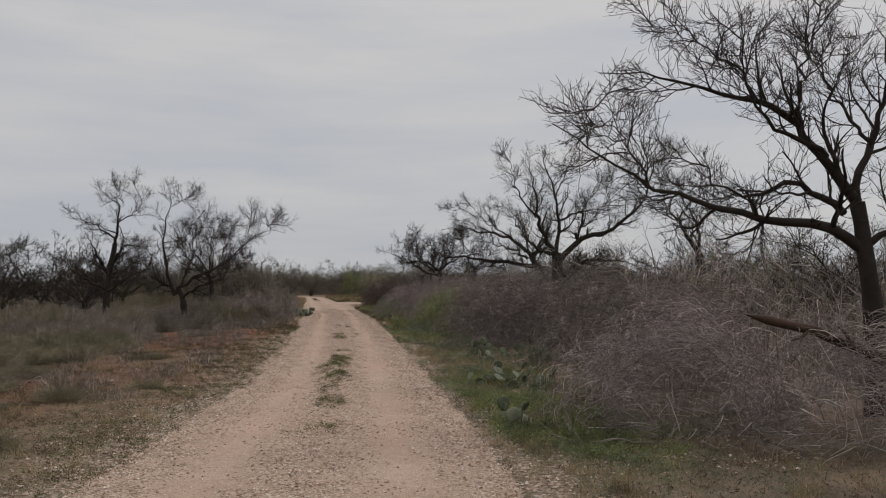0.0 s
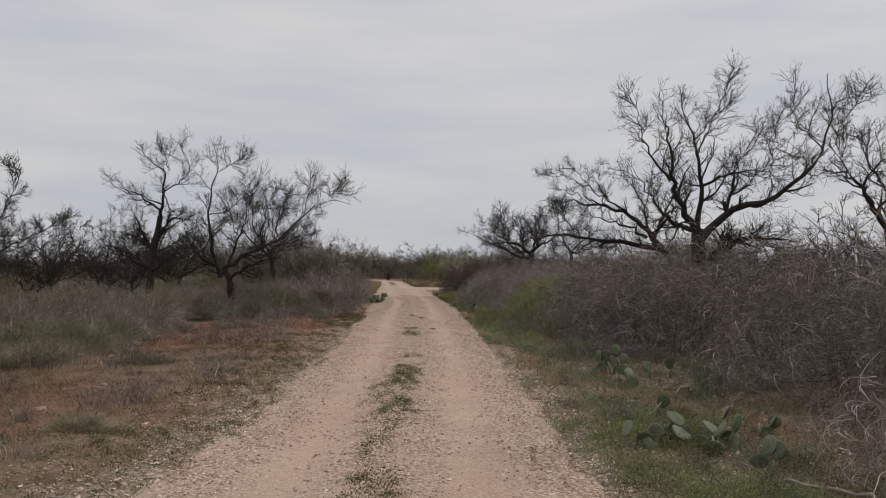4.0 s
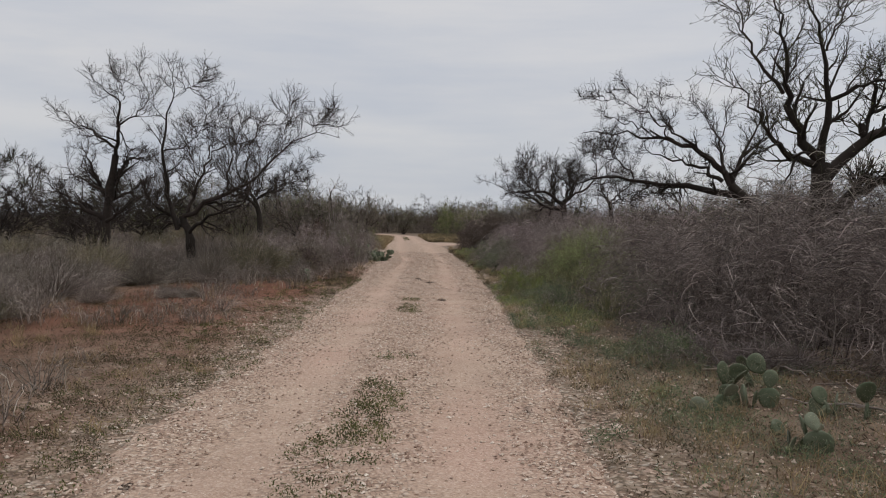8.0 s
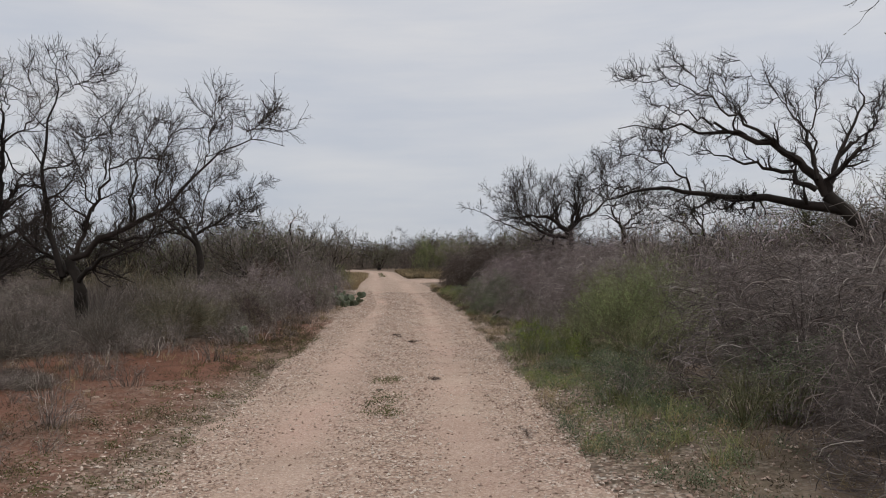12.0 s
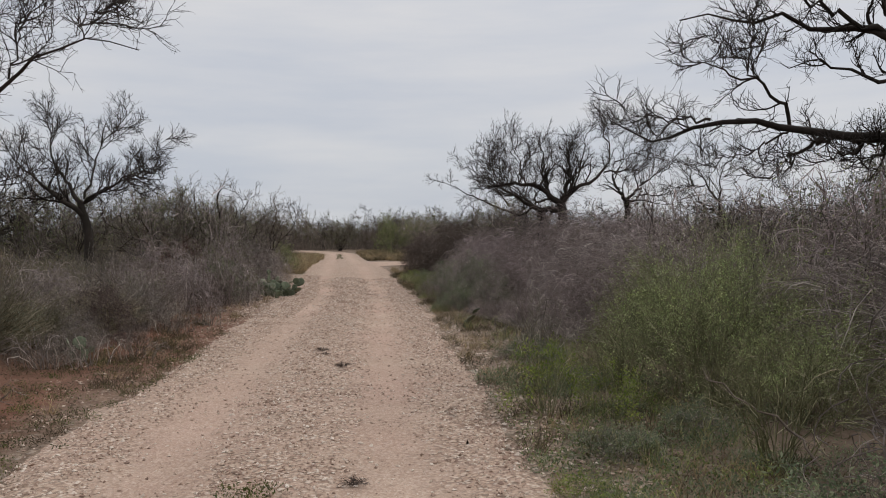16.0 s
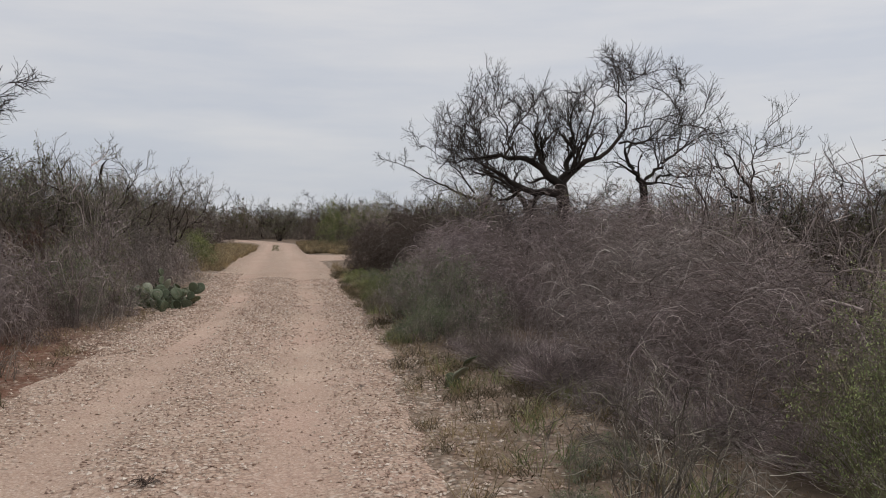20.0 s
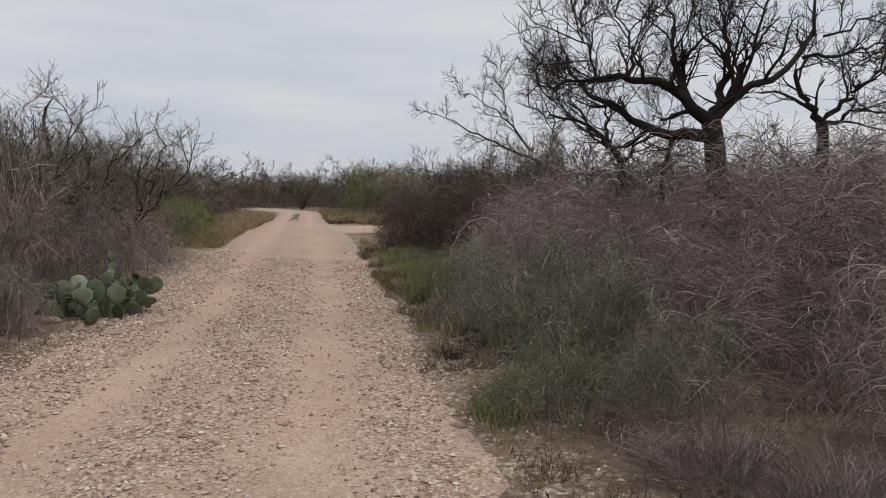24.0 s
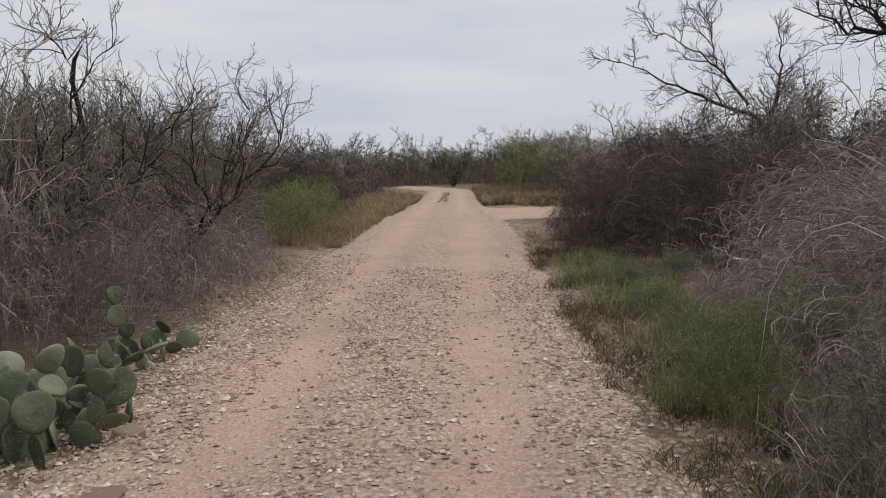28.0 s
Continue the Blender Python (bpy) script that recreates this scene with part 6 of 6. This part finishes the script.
def build_small():
    stick("fallen_limb", [(6.0, 8.6, 0.35), (4.9, 8.55, 0.75), (4.0, 8.5, 1.1), (3.2, 8.45, 1.3)], 0.095, BARK_DRY, "broken reddish-brown dead limb leaning on the thicket", side=3, seed=3)
    stick("bent_stick", [(3.2, 6.0, 0.03), (3.6, 5.95, 0.05), (4.0, 5.7, 0.03)], 0.02, TWIG_PALE, "pale curved dry stick lying on the soil", side=0, seed=4)
    stick("snag", [(-11.1, 48.0, 0.0), (-10.9, 48.0, 1.3), (-10.85, 48.0, 2.1), (-11.02, 48.0, 2.6), (-10.98, 48.0, 2.95), (-10.75, 48.0, 3.1)], 0.06, BARK, "dead bent snag standing above the brush", "dead tree", side=3, seed=5)
    for j, (x, y, a) in enumerate([(1.6, 18.9, 0.2), (2.1, 17.9, 2.6), (1.3, 16.1, 0.9), (2.0, 15.0, 3.0), (1.5, 14.2, 1.2), (1.9, 11.1, 2.2), (1.8, 8.7, 0.5), (2.3, 8.0, 2.9), (0.6, 19.6, 0.4), (1.7, 19.4, 1.8)]):
        c, s = math.cos(a), math.sin(a)
        stick("dead_branch", [(x, y, 0.04), (x + 0.4 * c, y + 0.4 * s, 0.1), (x + 0.9 * c, y + 0.9 * s, 0.05), (x + 1.3 * c, y + 1.3 * s, 0.12)], 0.009 + 0.004 * (j % 3), TWIG_GREY if j % 2 else TWIG_PALE, "bleached dead branch lying under the thicket", side=5, seed=20 + j)
    stick("stump", [(-3.55, 43.2, -0.05), (-3.54, 43.2, 0.12), (-3.56, 43.22, 0.3)], 0.035, BARK_DRY, "short broken reddish stump in the grass", "stump", side=0, wob=0.004, seed=6)
    stick("leaning_stem", [(-0.1, 27.3, 0.0), (-0.25, 27.4, 0.25), (-0.55, 27.5, 0.42), (-0.8, 27.6, 0.6)], 0.010, TWIG_PALE, "leaning dead stem of a dry shrub", side=5, seed=8)
    shapes = [stone_mesh(500 + k) for k in range(5)]
    rng = np.random.default_rng(31)
    spots = [(-6.75, 42.35, 0.13, 0.22), (-7.25, 42.25, 0.08, 0.4), (-7.0, 41.75, 0.16, 0.2), (-7.45, 41.9, 0.10, 0.5), (-7.15, 43.15, 0.09, 0.8), (-4.97, 17.3, 0.09, 0.7), (-7.65, 24.85, 0.10, 0.7), (-4.4, 19.3, 0.07, 0.8), (1.0, 16.3, 0.11, 0.5), (1.3, 16.0, 0.08, 0.5),
             (-7.9, 42.2, 0.10, 0.8), (-3.4, 38.6, 0.06, 0.8), (0.7, 16.0, 0.09, 0.5), (-5.9, 14.2, 0.07, 0.8), (-6.1, 15.9, 0.06, 0.7)]
    for _ in range(70):
        y = rng.uniform(7, 46)
        x = edge_left(y) - rng.uniform(0.0, 1.8) ** 1.3 if rng.random() < 0.65 else edge_right(y) + rng.uniform(0.0, 1.2)
        spots.append((x, y, rng.uniform(0.025, 0.055), 0.7))
    for j, (x, y, s, q) in enumerate(spots):
        ob = new("stone", shapes[j % 5])
        ob.matrix_basis = place(x, y, rng.uniform(0, 6.28), s * rng.uniform(0.9, 1.3), s * q, -s * 0.12 * q)
        tagged(ob, "pale pinkish limestone rock beside the road", "stone", "loose stones")
    # clods of dry weed and dung on the road
    for x, y, s in [(-3.8, 31.5, 0.8), (-4.3, 32.7, 0.7), (-2.95, 27.2, 0.9), (-3.5, 26.2, 0.5), (-4.2, 32.4, 0.5)]:
        CLOD.put(x, y, 0.16 * s, 0.07 * s)


CLOD = Bush("dead_weed_clump", "dark flattened clump of dead weed on the gravel", "weeds on the road", 2, 0.16, 0.07, 20, 4, 2, 0.1, 0.06, TWIG_DARK, seed=13, thick=0.7, l1=(0.03, 0.08), l2=(0.02, 0.05), category="weed")
build_small()


# ---- countless small stuff: gravel, weeds, grass, litter ----


def scatter(n, rng, y0, y1, lo, hi, side):
    """Points beside the road: side -1 west, +1 east, 0 on it (lo, hi: share of its width)."""
    y = rng.uniform(y0, y1, n)
    if side == 0:
        u = rng.uniform(lo, hi, n)
        x = edge_left(y) + (edge_right(y) - edge_left(y)) * u
    else:
        d = rng.uniform(lo, hi, n)
        x = edge_left(y) - d if side < 0 else edge_right(y) + d
    return x, y


def pebbles(x, y, z, size, rng):
    base = np.array([[1, 0, 0], [-1, 0, 0], [0, 1, 0], [0, -1, 0], [0, 0, 1], [0, 0, -1]], float)
    tri = np.array([[0, 2, 4], [2, 1, 4], [1, 3, 4], [3, 0, 4], [2, 0, 5], [1, 2, 5], [3, 1, 5], [0, 3, 5]])
    n = len(x)
    V = base[None] * rng.uniform(0.55, 1.25, (n, 6, 1)) + rng.normal(0, 0.18, (n, 6, 3))
    V *= (size[:, None, None] * np.stack([np.ones(n), rng.uniform(0.6, 1, n), rng.uniform(0.45, 0.75, n)], -1)[:, None])
    a = rng.uniform(0, 6.28, n)
    c, s = np.cos(a)[:, None], np.sin(a)[:, None]
    V = np.stack([V[..., 0] * c - V[..., 1] * s, V[..., 0] * s + V[..., 1] * c, V[..., 2]], -1)
    V += np.stack([x, y, z + size * 0.25], -1)[:, None]
    F = tri[None] + 6 * np.arange(n)[:, None, None]
    return V.reshape(-1, 3), F.reshape(-1, 3)


def build_gravel():
    rng = np.random.default_rng(61)
    x, y = scatter(165000, rng, 4, 50, -0.06, 1.06, 0)
    z, rut = road_z(x, y)
    clump = smooth_noise(x, y, 0.35, 4)
    keep = rng.random(len(x)) < np.clip(0.80 - 0.72 * rut + 0.25 * clump, 0.06, 1)
    x, y, z = x[keep], y[keep], z[keep]
    size = 0.0065 + np.interp(y, [30, 36, 40], [0.015, 0.014, 0.021]) * rng.random(len(x)) ** 2.4
    tagged(new("gravel", mesh_of("gravel", *pebbles(x, y, z, size, rng), STONE, False)), "loose pinkish-tan crushed limestone gravel", "gravel", kind="stuff")
    parts = []
    for side, n, hi in ((-1, 20000, 1.3), (1, 19000, 1.5)):
        x, y = scatter(n, rng, 5, 48, -0.1, hi, side)
        d = off_road(x, y)
        keep = (rng.random(n) < np.where((side < 0) & (y > 27) & (y < 38), 0.25, 1.0)) & (rng.random(n) < np.clip(1.0 - d / hi + 0.4 * smooth_noise(x, y, 0.6, 8), 0.03, 1))
        parts.append((x[keep], y[keep]))
    x, y = np.concatenate([p[0] for p in parts]), np.concatenate([p[1] for p in parts])
    size = 0.008 + 0.020 * rng.random(len(x)) ** 2.5
    x2, y2 = np.concatenate([scatter(3900, rng, 37.5, 52, -0.75, 0.5, -1), scatter(2600, rng, 7, 24, 0.3, 3.0, 1)], 1)
    x, y, size = np.r_[x, x2], np.r_[y, y2], np.r_[size, 0.011 + 0.022 * rng.random(6500) ** 2]
    tagged(new("shoulder_stones", mesh_of("stones", *pebbles(x, y, surface(x, y), size, rng), STONE, False)), "pale broken stones spilled along the road's shoulders", "gravel", kind="stuff")


def blades(x, y, z, length, width, rng, lean=0.5):
    """Narrow grass blades that bend over towards their tips."""
    n = len(x)
    d = rng.normal(0, lean, (n, 3))
    d[:, 2] = 1.0
    d = unit(d)
    w = unit(np.cross(d, rng.normal(size=(n, 3)))) * width[:, None]
    c = np.stack([x, y, z - 0.01], -1)
    L = length[:, None]
    mid = c + d * L * 0.55
    tip = c + d * L + np.stack([rng.normal(0, 0.22, n), rng.normal(0, 0.22, n), -0.15 * np.ones(n)], -1) * L
    V = np.stack([c - w, c + w, mid + w * 0.8, mid - w * 0.8, tip + w * 0.15, tip - w * 0.15], 1)
    F = np.array([[0, 1, 2, 3], [3, 2, 4, 5]])[None] + 6 * np.arange(n)[:, None, None]
    return V.reshape(-1, 3), F.reshape(-1, 4)


def tufted(rng, xs, ys, per, radius):
    x = np.repeat(xs, per) + rng.normal(0, radius, len(xs) * per)
    y = np.repeat(ys, per) + rng.normal(0, radius, len(xs) * per)
    return x, y


def build_groundcover():
    rng = np.random.default_rng(71)

    def stuff(name, V, F, mat, label, cat):
        tagged(new(name, mesh_of(name, V, F, mat, False)), label, cat, kind="stuff")

    # low brown forbs on the west shoulder
    x, y = scatter(11000, rng, 6, 34, 0.1, 5.2, -1)
    keep = smooth_noise(x, y, 1.1, 2) + 0.7 * smooth_noise(x, y, 0.35, 5) + 0.7 * rng.random(len(x)) > np.where(y > 23, 0.65, 0.15)
    x, y = tufted(rng, x[keep], y[keep], 20, 0.036)
    c = np.stack([x, y, height(x, y) + rng.uniform(0, 0.055, len(x))], -1)
    stuff("brown_forbs", *leaf_quads(c, 0.019, rng, 0.35, 0.8), WEED_BROWN, "low brown weeds matted over the shoulder", "weeds")
    # grey-green forbs at the road's west edge and in the middle strip
    xf, yf = scatter(70, rng, 69, 80, 0.36, 0.50, 0)
    x, y = scatter(700, rng, 5, 33, -0.1, 1.3, -1)
    x2, y2 = scatter(420, rng, 9, 27, 0.44, 0.56, 0)
    keep2 = smooth_noise(x2 * 0.3, y2, 0.9, 1.5) > 0.05
    x2, y2 = x2[keep2], y2[keep2]
    x3, y3 = np.concatenate([rng.normal(-2.05, 0.14, 42), rng.normal(-2.3, 0.18, 50), rng.normal(-1.85, 0.12, 30)]), np.concatenate([rng.normal(15.2, 0.55, 42), rng.normal(17.0, 0.5, 50), rng.normal(13.2, 0.6, 30)])
    x, y = tufted(rng, np.r_[x, x2, x3, xf], np.r_[y, y2, y3, yf], 40, 0.042)
    c = np.stack([x, y, surface(x, y) + rng.uniform(0, 0.05, len(x))], -1)
    stuff("olive_forbs", *leaf_quads(c, 0.019, rng, 0.38, 0.8), LEAF_OLIVE, "small olive weeds growing through the gravel", "weeds")
    # green cover on the east shoulder
    x, y = scatter(8800, rng, 7, 31, 0.05, 2.3, 1)
    keep = 0.6 * smooth_noise(x, y, 0.9, 6) + 0.9 * smooth_noise(x, y, 0.3, 2) + 0.6 * rng.random(len(x)) > 0.30 + 0.3 * np.abs(off_road(x, y) - 1.0) + 0.45 * np.exp(-((y - 20.5) / 2.5) ** 2)
    x, y = tufted(rng, x[keep], y[keep], 28, 0.048)
    c = np.stack([x, y, height(x, y) + rng.uniform(0, 0.11, len(x))], -1)
    stuff("green_cover", *leaf_quads(c, 0.021, rng, 0.38, 0.8), LEAF_COOL, "low green weeds along the thicket's foot", "weeds")
    x, y = scatter(2600, rng, 7.5, 14.5, 0.25, 1.9, 1)
    keep = 0.8 * smooth_noise(x, y, 0.7, 3) + 0.7 * rng.random(len(x)) > 0.15 + 0.5 * np.abs(off_road(x, y) - 1.0)
    x2, y2 = scatter(400, rng, 23.5, 29.5, 0.1, 1.5, 1)
    keep2 = smooth_noise(x2, y2, 0.5, 7) + 0.6 * rng.random(len(x2)) > 0.1
    x, y = tufted(rng, np.r_[x[keep], x2[keep2]], np.r_[y[keep], y2[keep2]], 24, 0.05)
    c = np.stack([x, y, height(x, y) + rng.uniform(0, 0.13, len(x))], -1)
    stuff("lush_cover", *leaf_quads(c, 0.024, rng, 0.4, 0.7), LEAF_LUSH, "fresh green weeds on the east shoulder", "weeds")
    # brown and grey tufts between them
    x, y = scatter(2600, rng, 7, 31, 0.0, 2.2, 1)
    keep = smooth_noise(x, y, 0.4, 11) + 0.6 * rng.random(len(x)) > 0.45
    x, y = tufted(rng, x[keep], y[keep], 26, 0.038)
    c = np.stack([x, y, height(x, y) + rng.uniform(0, 0.09, len(x))], -1)
    stuff("brown_tufts", *leaf_quads(c, 0.02, rng, 0.3, 1.0), WEED_BROWN, "small brown weed tufts on the gravelly shoulder", "weeds")
    # grey weeds and low shrubs' sprouts under the thicket
    x, y = scatter(3800, rng, 6, 22, 0.6, 3.6, 1)
    keep = smooth_noise(x, y, 0.8, 9) + rng.random(len(x)) > 0.25
    x, y = tufted(rng, x[keep], y[keep], 22, 0.05)
    c = np.stack([x, y, height(x, y) + rng.uniform(0, 0.11, len(x))], -1)
    stuff("grey_cover", *leaf_quads(c, 0.022, rng, 0.28, 0.9), LEAF_GREY, "grey-green weeds in the shade of the thicket", "weeds")
    # dry grass
    x, y = np.concatenate([scatter(420, rng, 5, 55, 0.1, 1.6, 1), scatter(300, rng, 6, 21, 0.4, 3.2, 1)], 1)
    x2, y2 = scatter(700, rng, 6, 55, 0.3, 6.0, -1)
    bare = (y2 > 22) & (y2 < 36) & (rng.random(len(y2)) < 0.7)
    x2, y2 = x2[~bare], y2[~bare]
    x3, y3 = scatter(900, rng, 53, 74, 0.0, 2.4, -1)
    x4, y4 = scatter(700, rng, 66, 86, 0.1, 6.0, 1)
    tx, ty = np.r_[x, x2, x3, x4], np.r_[y, y2, y3, y4]
    keep = off_road(tx, ty) > 0.05
    x, y = tufted(rng, tx[keep], ty[keep], 26, 0.05)
    L = rng.uniform(0.08, 0.24, len(x)) * np.interp(y, [50, 60], [1.0, 2.0])
    stuff("dry_grass", *blades(x, y, height(x, y), L, np.interp(y, [50, 60], [0.0022, 0.009]), rng, 0.5), GRASS_DRY, "tan dry grass tufts along the road", "grass")
    # taller green grass under the thicket, near the end of the walk
    x, y = scatter(420, rng, 38, 52, 0.2, 1.3, 1)
    keep = smooth_noise(x, y, 0.5, 12) + 0.5 * rng.random(len(x)) > 0.45
    x, y = x[keep], y[keep]
    x2, y2 = scatter(70, rng, 23, 37, 0.4, 1.6, 1)
    x3, y3 = scatter(90, rng, 43.6, 51, 0.35, 1.35, 1)
    x2, y2 = np.r_[x2, x3], np.r_[y2, y3]
    x, y = tufted(rng, np.r_[x, x2], np.r_[y, y2], 34, 0.07)
    L = rng.uniform(0.08, 0.32, len(x))
    stuff("green_grass", *blades(x, y, height(x, y), L, 0.0034 + 0 * L, rng, 0.45), GRASS_GREEN, "green grass growing at the foot of the thicket", "grass")
    # brown dead grass at the road's east edge
    x, y = np.concatenate([scatter(560, rng, 40, 52, 0.0, 0.9, 1), scatter(320, rng, 27, 38, 0.1, 1.8, 1), scatter(160, rng, 28, 38, 0.0, 1.2, -1), scatter(900, rng, 66, 86, 0.1, 6.0, 1)], 1)
    keep = smooth_noise(x, y, 0.6, 3) + 0.5 * rng.random(len(x)) > 0.15
    x, y = tufted(rng, x[keep], y[keep], 30, 0.06)
    L = rng.uniform(0.06, 0.22, len(x)) * np.interp(y, [50, 60], [1.0, 2.2])
    stuff("brown_grass", *blades(x, y, surface(x, y), L, np.interp(y, [50, 60], [0.0022, 0.009]), rng, 0.6), WEED_BROWN, "brown dead grass at the gravel's edges", "grass")
    # litter
    x, y = np.concatenate([scatter(9000, rng, 5, 48, 0.2, 2.6, 1), scatter(12000, rng, 6, 22, 0.4, 3.6, 1), scatter(16000, rng, 5, 48, 0.2, 5, -1)], 1)
    c = np.stack([x, y, height(x, y) + 0.006], -1)
    stuff("litter", *leaf_quads(c, 0.045, rng, 0.25), LITTER, "dry leaf and twig litter on the soil", "litter")


def build_far():
    rng = np.random.default_rng(81)
    n = 500
    a = rng.uniform(-0.9, 0.9, n)
    dist = rng.uniform(95, 260, n)
    x, y = -10 + dist * np.sin(a), 20 + dist * np.cos(a)
    h = rng.uniform(1.6, 3.6, n) * (1 + (dist > 150) * 0.3)
    k = 18
    base = np.repeat(np.stack([x, y, level(y)], -1), k, 0) + np.c_[rng.normal(0, 0.7, (n * k, 2)), np.zeros(n * k)]
    d = unit(np.c_[rng.normal(0, 0.55, (n * k, 2)), np.ones(n * k)])
    L = (np.repeat(h, k) * rng.uniform(0.4, 1.05, n * k))[:, None]
    P = np.stack([base, base + d * L * 0.5 + rng.normal(0, 0.15, (n * k, 3)), base + d * L + rng.normal(0, 0.4, (n * k, 3))], 1)
    R = np.tile([[0.09, 0.07, 0.02]], (n * k, 1))
    tagged(new("far_woods", mesh_of("far_woods", *tubes(P, R, 3), FARWOOD)), "hazy line of leafless brush and trees far off", "trees", kind="stuff")
    # low ridge on the horizon
    xs = np.linspace(-900, 900, 120)
    top = 9 + 5 * smooth_noise(xs, 0 * xs, 130) + 2 * smooth_noise(xs, 0 * xs, 37)
    V = np.concatenate([np.stack([xs, 0 * xs + 1050, 0 * xs - 2], 1), np.stack([xs, 0 * xs + 1150, top], 1), np.stack([xs, 0 * xs + 1300, 0 * xs - 2], 1)])
    i = np.arange(119)
    F = np.concatenate([np.stack([i, i + 1, i + 121, i + 120], 1), np.stack([i + 120, i + 121, i + 241, i + 240], 1)])
    tagged(new("backdrop_ridge", mesh_of("ridge", V, F, HAZE)), "low blue-grey ridge on the horizon", "hill", kind="structure")


build_gravel()
build_groundcover()
build_far()
